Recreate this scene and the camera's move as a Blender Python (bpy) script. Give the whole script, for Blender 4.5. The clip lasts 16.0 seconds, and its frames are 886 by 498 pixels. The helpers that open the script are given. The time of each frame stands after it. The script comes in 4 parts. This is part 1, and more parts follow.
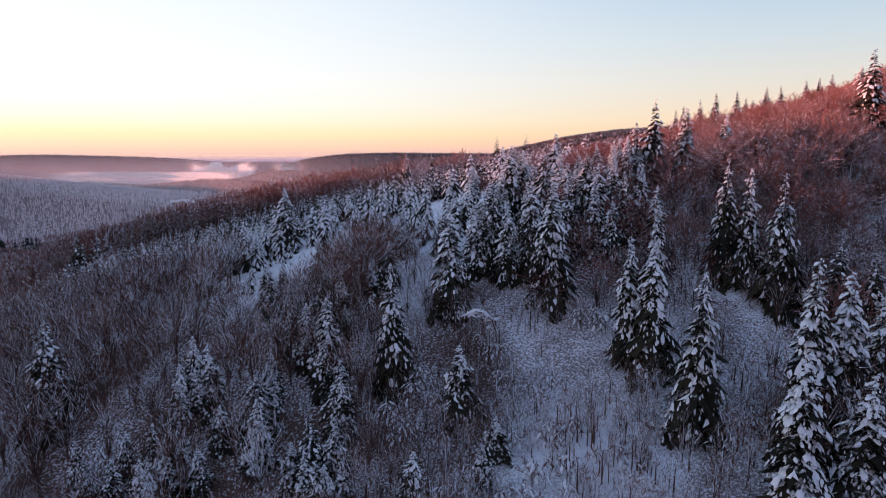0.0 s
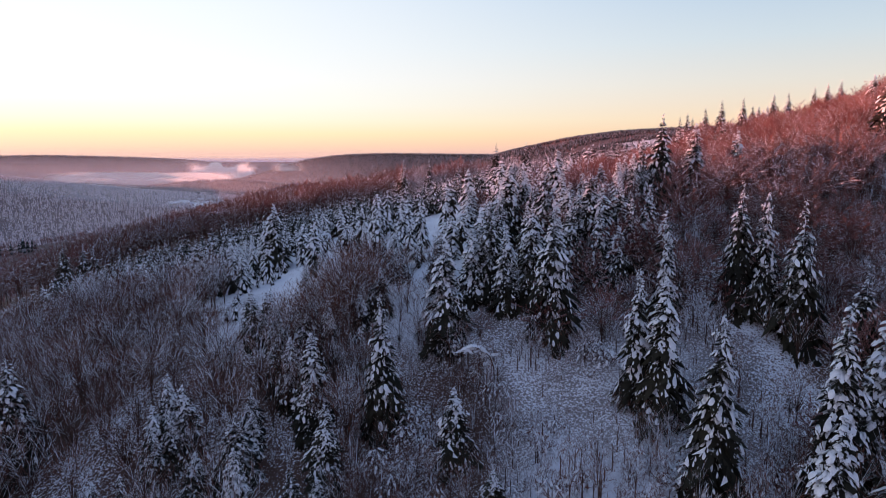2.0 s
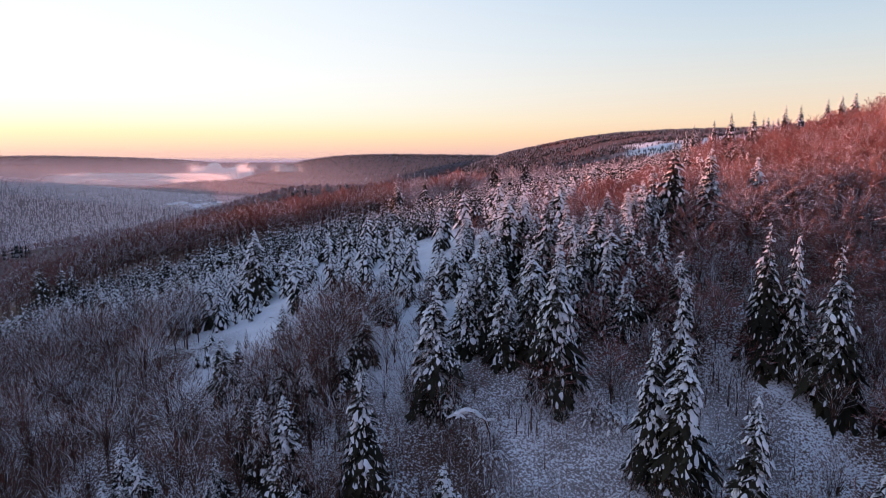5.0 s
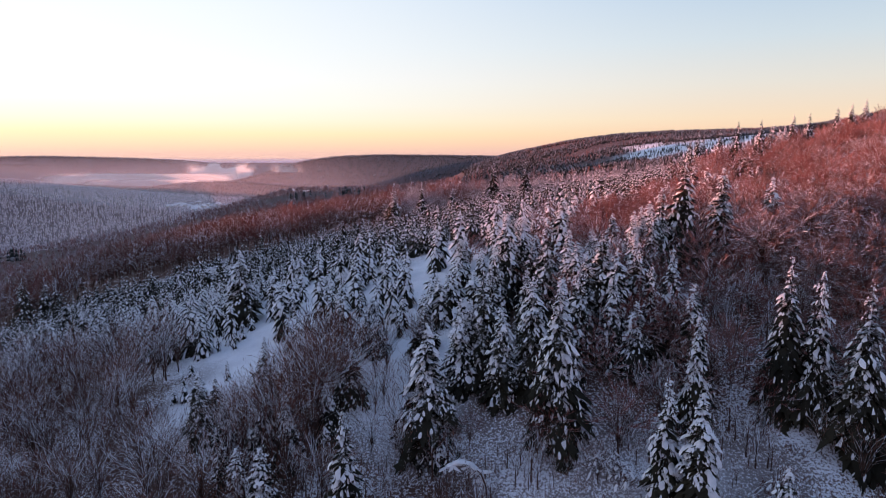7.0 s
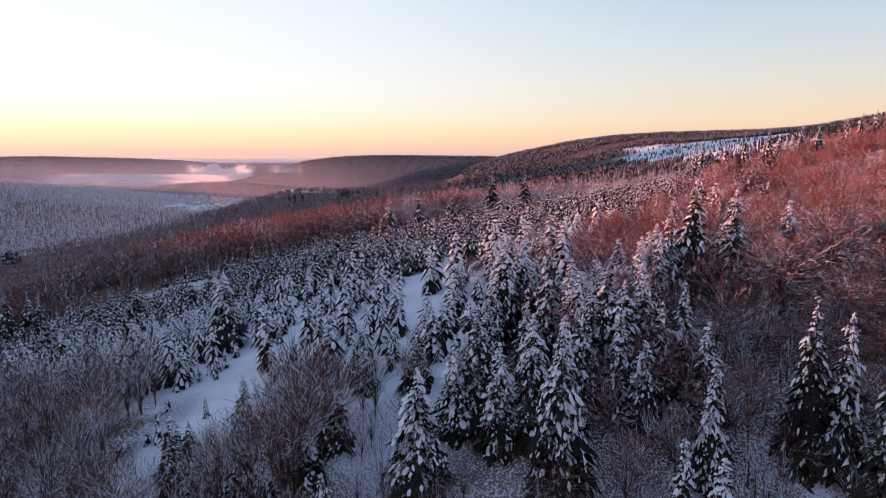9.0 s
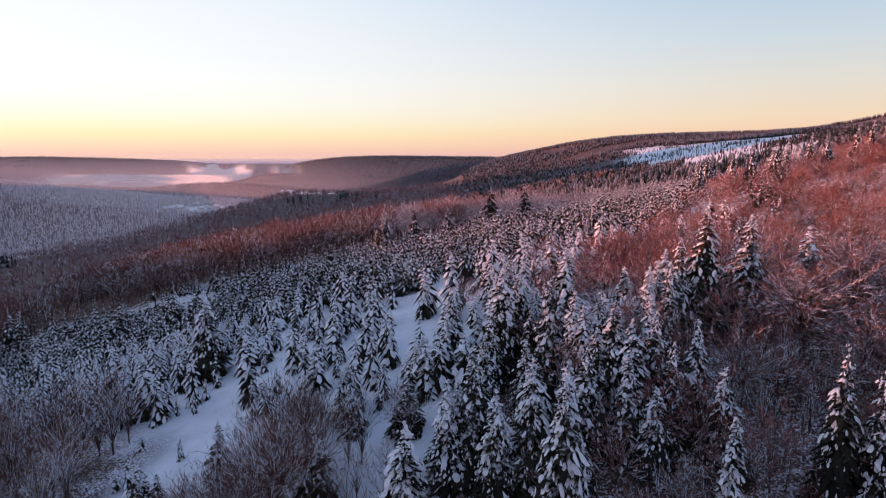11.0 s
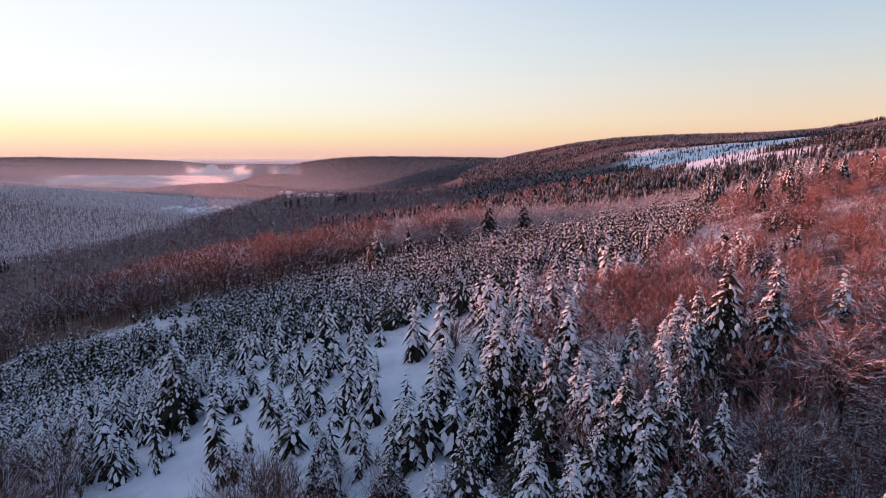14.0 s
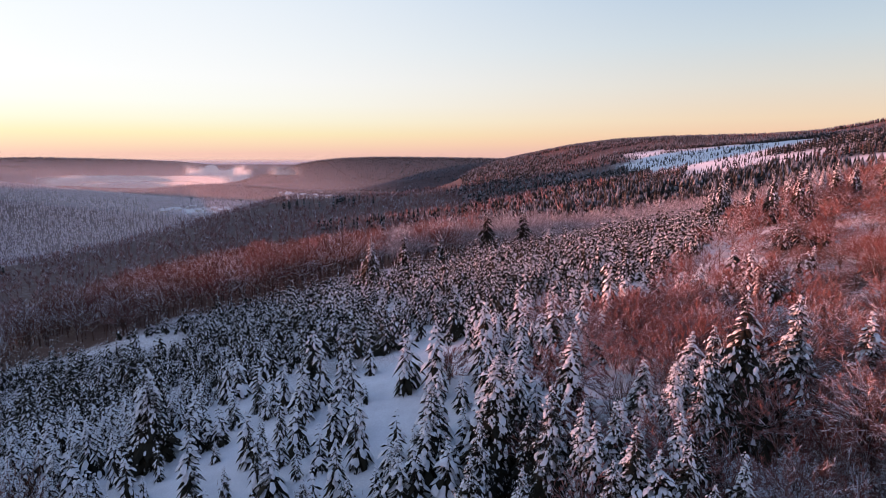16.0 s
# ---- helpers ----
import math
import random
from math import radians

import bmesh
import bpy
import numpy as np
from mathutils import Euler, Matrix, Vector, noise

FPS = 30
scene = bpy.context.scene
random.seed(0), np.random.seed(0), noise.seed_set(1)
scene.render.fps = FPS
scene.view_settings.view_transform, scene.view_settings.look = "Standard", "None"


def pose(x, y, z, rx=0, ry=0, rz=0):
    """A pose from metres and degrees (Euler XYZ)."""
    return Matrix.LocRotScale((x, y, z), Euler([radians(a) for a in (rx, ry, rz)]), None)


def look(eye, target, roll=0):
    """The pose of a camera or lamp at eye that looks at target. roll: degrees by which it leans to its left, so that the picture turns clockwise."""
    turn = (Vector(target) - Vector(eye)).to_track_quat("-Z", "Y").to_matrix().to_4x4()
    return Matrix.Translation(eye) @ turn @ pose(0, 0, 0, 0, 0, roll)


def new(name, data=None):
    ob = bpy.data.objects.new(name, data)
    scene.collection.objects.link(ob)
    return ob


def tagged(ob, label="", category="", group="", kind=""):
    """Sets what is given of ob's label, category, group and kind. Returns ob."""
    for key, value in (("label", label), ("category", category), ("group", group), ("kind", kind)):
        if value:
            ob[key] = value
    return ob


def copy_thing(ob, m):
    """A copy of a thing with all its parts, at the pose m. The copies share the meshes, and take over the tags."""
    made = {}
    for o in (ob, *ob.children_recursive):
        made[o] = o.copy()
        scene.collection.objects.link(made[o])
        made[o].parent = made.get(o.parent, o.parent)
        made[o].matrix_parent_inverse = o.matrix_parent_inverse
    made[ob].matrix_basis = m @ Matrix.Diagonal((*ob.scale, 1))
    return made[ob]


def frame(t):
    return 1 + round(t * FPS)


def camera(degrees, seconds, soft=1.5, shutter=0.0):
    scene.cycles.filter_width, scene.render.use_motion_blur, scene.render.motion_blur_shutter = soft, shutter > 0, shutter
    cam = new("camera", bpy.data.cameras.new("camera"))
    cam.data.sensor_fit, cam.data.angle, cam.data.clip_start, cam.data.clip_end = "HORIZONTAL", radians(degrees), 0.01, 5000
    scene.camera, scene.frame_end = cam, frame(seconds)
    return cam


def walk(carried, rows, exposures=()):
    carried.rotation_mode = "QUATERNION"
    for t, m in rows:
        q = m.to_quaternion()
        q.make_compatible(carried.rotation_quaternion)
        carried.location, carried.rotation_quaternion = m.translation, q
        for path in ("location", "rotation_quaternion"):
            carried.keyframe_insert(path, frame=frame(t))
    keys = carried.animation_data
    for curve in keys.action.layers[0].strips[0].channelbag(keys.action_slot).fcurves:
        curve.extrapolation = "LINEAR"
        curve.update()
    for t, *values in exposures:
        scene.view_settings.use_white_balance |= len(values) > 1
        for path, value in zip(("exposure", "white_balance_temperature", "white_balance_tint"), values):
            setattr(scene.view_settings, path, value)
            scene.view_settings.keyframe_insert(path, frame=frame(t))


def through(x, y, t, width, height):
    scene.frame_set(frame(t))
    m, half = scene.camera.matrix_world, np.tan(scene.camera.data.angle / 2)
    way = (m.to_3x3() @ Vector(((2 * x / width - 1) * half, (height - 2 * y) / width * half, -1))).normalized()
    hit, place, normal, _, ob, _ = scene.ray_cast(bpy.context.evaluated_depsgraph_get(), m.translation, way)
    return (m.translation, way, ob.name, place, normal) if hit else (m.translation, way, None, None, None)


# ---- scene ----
cam = camera(71.28, 16.0, soft=0.7)
PATH = [
    (0, look((0.000, 0.000, 40.000), (-0.129, 98.818, 24.668), -0.070)),
    (2, look((0.610, 5.318, 42.407), (0.513, 104.138, 27.090), -0.053)),
    (4, look((1.241, 10.626, 44.787), (1.176, 109.448, 29.484), -0.035)),
    (6, look((1.892, 15.925, 47.139), (1.860, 114.749, 31.851), -0.018)),
    (8, look((2.565, 21.214, 49.463), (2.565, 120.041, 34.190), 0.000)),
    (10, look((3.258, 26.494, 51.760), (3.290, 125.323, 36.502), 0.018)),
    (12, look((3.973, 31.764, 54.029), (4.037, 130.595, 38.786), 0.035)),
    (14, look((4.708, 37.025, 56.271), (4.804, 135.858, 41.042), 0.053)),
    (16, look((5.464, 42.276, 58.485), (5.593, 141.112, 43.271), 0.070)),
]
walk(cam, PATH, ((0.0, 0.0), (7.5, 0.0), (11.5, -0.08), (16.0, -0.11)))

# ---- world, sun, exposure ----
SUN_AZIMUTH = -80.0     # degrees from +y, negative towards -x
SUN_HEIGHT = 3.0
world = bpy.data.worlds.new("winter_sky")
scene.world = world
world.use_nodes = True
wn, wl = world.node_tree.nodes, world.node_tree.links
sky = wn.new("ShaderNodeTexSky")
sky.sky_type = "NISHITA"
sky.sun_disc = False
sky.sun_elevation = radians(SUN_HEIGHT)
sky.sun_rotation = radians(SUN_AZIMUTH)
sky.altitude = 600
sky.air_density, sky.dust_density, sky.ozone_density = 1.0, 1.0, 2.0
# the dusk gradient: warm white round the sun, pale blue away from it, a deeper blue overhead
way = wn.new("ShaderNodeTexCoord")
axes = wn.new("ShaderNodeSeparateXYZ")
wl.new(way.outputs["Generated"], axes.inputs[0])


def sky_ramp(stops):
    r = wn.new("ShaderNodeValToRGB")
    while len(r.color_ramp.elements) < len(stops):
        r.color_ramp.elements.new(0.5)
    for e, (p, c) in zip(r.color_ramp.elements, stops):
        e.position, e.color = p, (*c, 1)
    wl.new(axes.outputs["Z"], r.inputs["Fac"])
    return r.outputs["Color"]


def sky_mix(kind, fac, a, b):
    m = wn.new("ShaderNodeMix")
    m.data_type, m.blend_type = "RGBA", kind
    m.clamp_factor = True
    for key, v in ((0, fac), (6, a), (7, b)):
        if isinstance(v, float):
            m.inputs[key].default_value = v
        elif isinstance(v, tuple):
            m.inputs[key].default_value = (*v, 1)
        else:
            wl.new(v, m.inputs[key])
    return m.outputs[2]


OVERHEAD = (0.232, 0.335, 0.585)
sunward = sky_ramp([(0.0, (0.95, 0.60, 0.50)), (0.014, (1.0, 0.74, 0.52)), (0.030, (1.0, 0.88, 0.55)), (0.050, (1.0, 0.96, 0.76)), (0.075, (1.0, 1.0, 0.93)),
                    (0.11, (1.0, 1.0, 1.0)), (0.27, (0.84, 0.91, 1.0)), (0.45, (0.28, 0.37, 0.60)), (0.75, OVERHEAD)])
across = sky_ramp([(0.0, (0.80, 0.47, 0.42)), (0.018, (0.92, 0.55, 0.40)), (0.05, (0.90, 0.68, 0.49)), (0.10, (0.76, 0.71, 0.64)),
                   (0.16, (0.60, 0.68, 0.74)), (0.26, (0.40, 0.55, 0.74)), (0.42, (0.22, 0.30, 0.50)), (0.75, OVERHEAD)])
span = wn.new("ShaderNodeMapRange")
span.interpolation_type = "SMOOTHSTEP"
span.inputs["From Min"].default_value, span.inputs["From Max"].default_value = -0.50, 0.62
wl.new(axes.outputs["X"], span.inputs["Value"])
dusk = sky_mix("MIX", span.outputs["Result"], sunward, across)
# away from the sunset the low sky is already dim and violet
behind = sky_ramp([(0.0, (0.40, 0.26, 0.27)), (0.10, (0.44, 0.30, 0.34)), (0.25, (0.35, 0.30, 0.40)), (0.45, (0.27, 0.31, 0.50)), (0.75, OVERHEAD)])
back = wn.new("ShaderNodeMapRange")
back.interpolation_type = "SMOOTHSTEP"
back.inputs["From Min"].default_value, back.inputs["From Max"].default_value = 0.40, -0.25
wl.new(axes.outputs["Y"], back.inputs["Value"])
dusk = sky_mix("MIX", back.outputs["Result"], dusk, behind)
toward = wn.new("ShaderNodeVectorMath")
toward.operation = "DOT_PRODUCT"
wl.new(way.outputs["Generated"], toward.inputs[0])
toward.inputs[1].default_value = (math.sin(radians(SUN_AZIMUTH)) * 0.985, math.cos(radians(SUN_AZIMUTH)) * 0.985, 0.17)
lobe = None
for op, value in (("MAXIMUM", 0.0), ("POWER", 9.0), ("MULTIPLY", 0.9)):
    step = wn.new("ShaderNodeMath")
    step.operation = op
    wl.new(lobe or toward.outputs["Value"], step.inputs[0])
    step.inputs[1].default_value = value
    lobe = step.outputs[0]
glow = sky_mix("MULTIPLY", 1.0, (1.0, 0.90, 0.84), lobe)
dusk = sky_mix("ADD", 1.0, dusk, glow)
wl.new(sky_mix("ADD", 0.02, dusk, sky.outputs["Color"]), wn["Background"].inputs["Color"])
wn["Background"].inputs["Strength"].default_value = 1.03

lamp = bpy.data.lights.new("sun", "SUN")
lamp.energy, lamp.angle, lamp.color = 11.0, radians(0.6), (1.0, 0.34, 0.25)
sun = new("sun", lamp)
away = Vector((math.sin(radians(SUN_AZIMUTH)) * math.cos(radians(SUN_HEIGHT)),
               math.cos(radians(SUN_AZIMUTH)) * math.cos(radians(SUN_HEIGHT)), math.sin(radians(SUN_HEIGHT))))
sun.matrix_world = look(away * 2000, (0, 0, 0))


# ---- materials ----
def material(name):
    m = bpy.data.materials.new(name)
    m.use_nodes = True
    return m, m.node_tree.nodes, m.node_tree.links, m.node_tree.nodes["Principled BSDF"]


def noise_node(nodes, links, scale, detail=3.0, rough=0.55, coords=None):
    n = nodes.new("ShaderNodeTexNoise")
    n.inputs["Scale"].default_value = scale
    n.inputs["Detail"].default_value = detail
    n.inputs["Roughness"].default_value = rough
    if coords is not None:
        links.new(coords, n.inputs["Vector"])
    return n


def ramp_node(nodes, links, source, stops):
    r = nodes.new("ShaderNodeValToRGB")
    el = r.color_ramp.elements
    while len(el) < len(stops):
        el.new(0.5)
    for e, (p, c) in zip(el, stops):
        e.position, e.color = p, (*c, 1)
    links.new(source, r.inputs["Fac"])
    return r


def mix_node(nodes, links, fac, a, b):
    m = nodes.new("ShaderNodeMix")
    m.data_type = "RGBA"
    for key, v in ((0, fac), (6, a), (7, b)):
        if hasattr(v, "is_linked"):
            links.new(v, m.inputs[key])
        elif key == 0:
            m.inputs[key].default_value = v
        else:
            m.inputs[key].default_value = (*v, 1)
    return m.outputs[2]


def math_node(nodes, links, op, a, b=None, clamp=False):
    m = nodes.new("ShaderNodeMath")
    m.operation, m.use_clamp = op, clamp
    for k, v in enumerate((a, b)):
        if v is None:
            continue
        if hasattr(v, "is_linked"):
            links.new(v, m.inputs[k])
        else:
            m.inputs[k].default_value = v
    return m.outputs[0]


def snow_material(name, tone=(0.86, 0.88, 0.92), relief=0.15, scale=0.35):
    m, n, l, p = material(name)
    geo = n.new("ShaderNodeNewGeometry")
    a = noise_node(n, l, scale, 4, coords=geo.outputs["Position"])
    b = noise_node(n, l, scale * 9, 3, coords=geo.outputs["Position"])
    dark = tuple(c * 0.86 for c in tone)
    col = ramp_node(n, l, a.outputs["Fac"], [(0.3, dark), (0.65, tone)])
    l.new(col.outputs["Color"], p.inputs["Base Color"])
    p.inputs["Roughness"].default_value = 0.75
    p.inputs["Specular IOR Level"].default_value = 0.25
    bump = n.new("ShaderNodeBump")
    bump.inputs["Strength"].default_value = 0.6
    bump.inputs["Distance"].default_value = relief
    l.new(math_node(n, l, "ADD", a.outputs["Fac"], math_node(n, l, "MULTIPLY", b.outputs["Fac"], 0.4)), bump.inputs["Height"])
    l.new(bump.outputs["Normal"], p.inputs["Normal"])
    return m


def frosted_material(name, dark, light, snow_from, snow_to, patch=2.0, speckle=0.9, snow=(0.84, 0.87, 0.92)):
    """Bark, twigs or needles whose upward faces carry snow."""
    m, n, l, p = material(name)
    geo = n.new("ShaderNodeNewGeometry")
    sep = n.new("ShaderNodeSeparateXYZ")
    l.new(geo.outputs["Normal"], sep.inputs[0])
    a = noise_node(n, l, patch, 2, coords=geo.outputs["Position"])
    b = noise_node(n, l, 0.10, 2, coords=geo.outputs["Position"])
    c = noise_node(n, l, 0.16, 2, coords=geo.outputs["Position"])
    blend = math_node(n, l, "MULTIPLY", math_node(n, l, "SUBTRACT", c.outputs["Fac"], 0.5), 2.6)
    blend = math_node(n, l, "ADD", math_node(n, l, "ADD", blend, 0.25), math_node(n, l, "MULTIPLY", geo.outputs["Random Per Island"], 0.5), True)
    tone = mix_node(n, l, blend, dark, light)
    lean = math_node(n, l, "ADD", sep.outputs["Z"], math_node(n, l, "MULTIPLY", math_node(n, l, "SUBTRACT", a.outputs["Fac"], 0.5), 1.6))
    lean = math_node(n, l, "ADD", lean, math_node(n, l, "MULTIPLY", math_node(n, l, "SUBTRACT", b.outputs["Fac"], 0.5), 1.5))
    lean = math_node(n, l, "ADD", lean, math_node(n, l, "MULTIPLY", math_node(n, l, "SUBTRACT", geo.outputs["Random Per Island"], 0.5), speckle))
    f = n.new("ShaderNodeMapRange")
    f.inputs["From Min"].default_value, f.inputs["From Max"].default_value = snow_from, snow_to
    l.new(lean, f.inputs["Value"])
    l.new(mix_node(n, l, f.outputs["Result"], tone, snow), p.inputs["Base Color"])
    p.inputs["Roughness"].default_value = 0.85
    p.inputs["Specular IOR Level"].default_value = 0.15
    return m


M_CLUMP = snow_material("branch_snow", (0.90, 0.92, 0.95), 0.05, 2.5)
M_NEEDLE = frosted_material("spruce_needles", (0.014, 0.014, 0.010), (0.042, 0.037, 0.024), 1.02, 1.50, 3.0, 0.6)
M_BARK = frosted_material("spruce_bark", (0.05, 0.035, 0.028), (0.10, 0.07, 0.05), 0.6, 1.0, 3.0, 0.0)
M_TWIG = frosted_material("red_brown_twigs", (0.15, 0.056, 0.049), (0.33, 0.142, 0.125), 0.55, 1.15, 1.2, 0.35)
# red twigs again, with the salmon of low sun put into their colour
M_SUNLIT_TWIG = frosted_material("sunlit_salmon_twigs", (0.23, 0.105, 0.094), (0.42, 0.218, 0.205), 0.60, 1.15, 1.0, 0.4)
M_GREYTWIG = frosted_material("frosted_grey_twigs", (0.110, 0.055, 0.044), (0.30, 0.140, 0.100), 0.38, 0.80, 1.0, 1.2)
M_SNOWTWIG = frosted_material("snow_coated_stems", (0.05, 0.032, 0.026), (0.15, 0.08, 0.058), 0.10, 0.45, 1.6, 0.5)
M_LIMB = frosted_material("grey_brown_limbs", (0.070, 0.043, 0.034), (0.14, 0.080, 0.060), 0.36, 0.70, 2.0, 0.6)
M_FARTREE = frosted_material("far_conifers", (0.014, 0.018, 0.016), (0.045, 0.042, 0.038), 0.70, 1.75, 0.5, 0.2, (0.66, 0.67, 0.72))
M_FARBARE = frosted_material("far_bare_woods", (0.15, 0.070, 0.066), (0.30, 0.145, 0.130), 0.75, 1.45, 0.6, 0.4)
# rime on conifers, with the valley haze's pale pink mixed into its colours
M_HAZY_RIME = frosted_material("hazy_rimed_conifers", (0.13, 0.090, 0.087), (0.29, 0.212, 0.205), 0.15, 0.95, 0.5, 0.5, (0.78, 0.68, 0.70))
M_FROST = frosted_material("hoar_frosted_twigs", (0.15, 0.075, 0.066), (0.31, 0.18, 0.17), 0.32, 0.90, 1.0, 0.6)
M_BROWN = frosted_material("dark_brown_twigs", (0.085, 0.036, 0.028), (0.21, 0.090, 0.068), 0.60, 1.0, 1.2, 0.8)
M_HOAR = frosted_material("hoar_white_wood", (0.15, 0.12, 0.125), (0.34, 0.30, 0.32), 0.05, 0.75, 1.0, 0.7)
M_WALL = material("house_plaster")[0]
M_WALL.node_tree.nodes["Principled BSDF"].inputs["Base Color"].default_value = (0.55, 0.47, 0.40, 1)


def ground_material():
    """Snow, with dry brushwood standing through it on wild ground, its brown also painted as shade between close trees,
    and leaf litter under the far woods.
    """
    m, n, l, p = material("snowy_ground")
    geo = n.new("ShaderNodeNewGeometry")
    pos = geo.outputs["Position"]
    broad, fine, patch, speck = (noise_node(n, l, k, 4, r, coords=pos) for k, r in ((0.35, 0.55), (3.0, 0.6), (0.12, 0.5), (4.5, 0.75)))
    stand_ = noise_node(n, l, 0.22, 4, 0.7, coords=pos)
    masks = []
    for name in ("brush_shade", "wood"):
        at = n.new("ShaderNodeAttribute")
        at.attribute_name = name
        masks.append(at.outputs["Fac"])
    snow = ramp_node(n, l, broad.outputs["Fac"], [(0.3, (0.74, 0.76, 0.80)), (0.65, (0.86, 0.88, 0.92))]).outputs["Color"]
    dry = mix_node(n, l, patch.outputs["Fac"], (0.070, 0.042, 0.034), (0.15, 0.086, 0.064))
    through = math_node(n, l, "ADD", speck.outputs["Fac"], math_node(n, l, "MULTIPLY", math_node(n, l, "SUBTRACT", patch.outputs["Fac"], 0.5), 0.45))
    through = math_node(n, l, "SUBTRACT", 1.0, ramp_node(n, l, math_node(n, l, "SUBTRACT", through, math_node(n, l, "MULTIPLY", math_node(n, l, "MAXIMUM", math_node(n, l, "SUBTRACT", masks[0], 1.0), 0.0), 0.2)), [(0.49, (0, 0, 0)), (0.56, (1, 1, 1))]).outputs["Color"])
    through = math_node(n, l, "MULTIPLY", through, masks[0], True)
    col = mix_node(n, l, through, snow, dry)
    litter = mix_node(n, l, patch.outputs["Fac"], (0.080, 0.048, 0.044), (0.13, 0.080, 0.072))
    f = ramp_node(n, l, stand_.outputs["Fac"], [(0.48, (0, 0, 0)), (0.70, (1, 1, 1))]).outputs["Color"]
    far = mix_node(n, l, f, litter, (0.25, 0.21, 0.22))
    l.new(mix_node(n, l, masks[1], col, far), p.inputs["Base Color"])
    p.inputs["Roughness"].default_value = 0.8
    p.inputs["Specular IOR Level"].default_value = 0.2
    bump = n.new("ShaderNodeBump")
    bump.inputs["Strength"].default_value = 0.6
    bump.inputs["Distance"].default_value = 0.2
    l.new(math_node(n, l, "ADD", broad.outputs["Fac"], math_node(n, l, "MULTIPLY", fine.outputs["Fac"], 0.4)), bump.inputs["Height"])
    l.new(bump.outputs["Normal"], p.inputs["Normal"])
    return m


M_GROUND = ground_material()


# ---- the lie of the land ----
def smooth(a, b, v):
    t = np.clip((v - a) / (b - a), 0, 1)
    return t * t * (3 - 2 * t)


def plateau(x, y, cx, cy, rx, ry, power):
    return np.exp(-(np.abs((x - cx) / rx) ** power + np.abs((y - cy) / ry) ** power))


def ripples(x, y, size):
    return np.sin(x / size + 1.7 * np.sin(y / size / 1.3)) * np.cos(y / size * 0.83 + 1.1 * np.sin(x / size / 1.7))


def near_ground(x, y):
    u, v = np.clip(x, -230, 230) / 100, (np.clip(y, -110, 330) - 110) / 100
    s = np.tanh((y - 68 - 0.15 * x) / 14)
    r = np.tanh((x - 35) / 25)
    k = NEAR
    return (k[0] + k[1] * u + k[2] * v + k[3] * u * v + k[4] * u * u + k[5] * v * v + k[6] * u * u * v + k[7] * u * v * v
            + k[8] * v ** 3 + k[9] * u ** 3 + k[10] * s + k[11] * s * u + k[12] * r)


NEAR = (22.5, 19.82, 7.82, -3.17, -0.04, -8.33, -0.41, -4.78, 0.31, 3.78, 6.56, 2.83, -0.39)
VALLEY = -122.0


def fall_line(x):
    """Where the home slope drops away to the valley."""
    return 1010 - 400 * smooth(-270, -470, x)


def far_ground(x, y):
    home = 8 + np.where(x > 30, 95, 78) * np.tanh((x - 30) / 420) - VALLEY
    home = home + 14 * np.exp(-((x - 330) / 260) ** 2 - ((y - 1400) / 300) ** 2)
    home = home - 9 * np.exp(-((x - 480) / 170) ** 2 - ((y - 1050) / 250) ** 2) + 4 * np.exp(-((x - 345) / 60) ** 2 - ((y - 500) / 80) ** 2)
    home = home + 22 * np.exp(-((x - 720) / 85) ** 2 - ((y - 950) / 160) ** 2)
    home = home + 22 * np.exp(-((x + 235) / 110) ** 2 - ((y - 1000) / 220) ** 2)
    home = home - 15 * np.exp(-((x - 140) / 150) ** 2 - ((y - 850) / 260) ** 2)
    edge = fall_line(x) + 720 * smooth(-60, 220, x)
    home = home * (1 - smooth(0, 620 - 270 * smooth(-200, -420, x), y - edge)) * smooth(-2600, -400, y)
    z = VALLEY + home
    z = z + 28 * np.exp(-((x + 10) / 170) ** 2 - ((y - 150) / 200) ** 2)
    z = np.maximum(z, VALLEY + (134 + 9 * ripples(x, y, 300)) * plateau(x, y, -2900, 4450, 1290, 420, 9))
    z = np.maximum(z, VALLEY + (152 + 5 * ripples(x, y, 260)) * plateau(x, y, -120, 3560, 860, 520, 5))
    z = np.maximum(z, VALLEY + 46 * np.exp(-((x + 960) / 360) ** 2 - ((y - 2680) / 260) ** 2))
    z = np.maximum(z, VALLEY + 112 * np.exp(-((x + 1560) / 640) ** 2 - ((y - 1700) / 620) ** 2))
    # unseen ridge added to the left, its crest shaped to shade the lower slopes
    z = np.maximum(z, VALLEY + (239 - 5 * smooth(345, 372, y) - 23 * smooth(390, 460, y)) * np.exp(-((x + 1430) / 380) ** 2) * smooth(-1500, -500, y) * (1 - smooth(760, 1250, y)))
    # unseen knob added out of view to keep the far pasture in shade
    z = np.maximum(z, VALLEY + 285 * plateau(x, y, -1030, 1015, 140, 200, 4))
    rim = smooth(4450, 4850, np.hypot(x, y))
    return z + rim * np.maximum(0, -22 - z)


def ground_z(x, y):
    x, y = np.asarray(x, float), np.asarray(y, float)
    d = np.hypot(x - 5, (y - 105) * 0.95)
    b = smooth(115, 290, d)
    z = near_ground(x, y) * (1 - b) + far_ground(x, y) * b
    z = z - 2.2 * np.exp(-((x - 92) / 26) ** 2 - ((y - 160) / 34) ** 2)
    return z + 0.35 * ripples(x, y, 5.5) + 0.6 * ripples(x + 40, y, 17.0)


def gz(x, y):
    return float(ground_z(x, y))


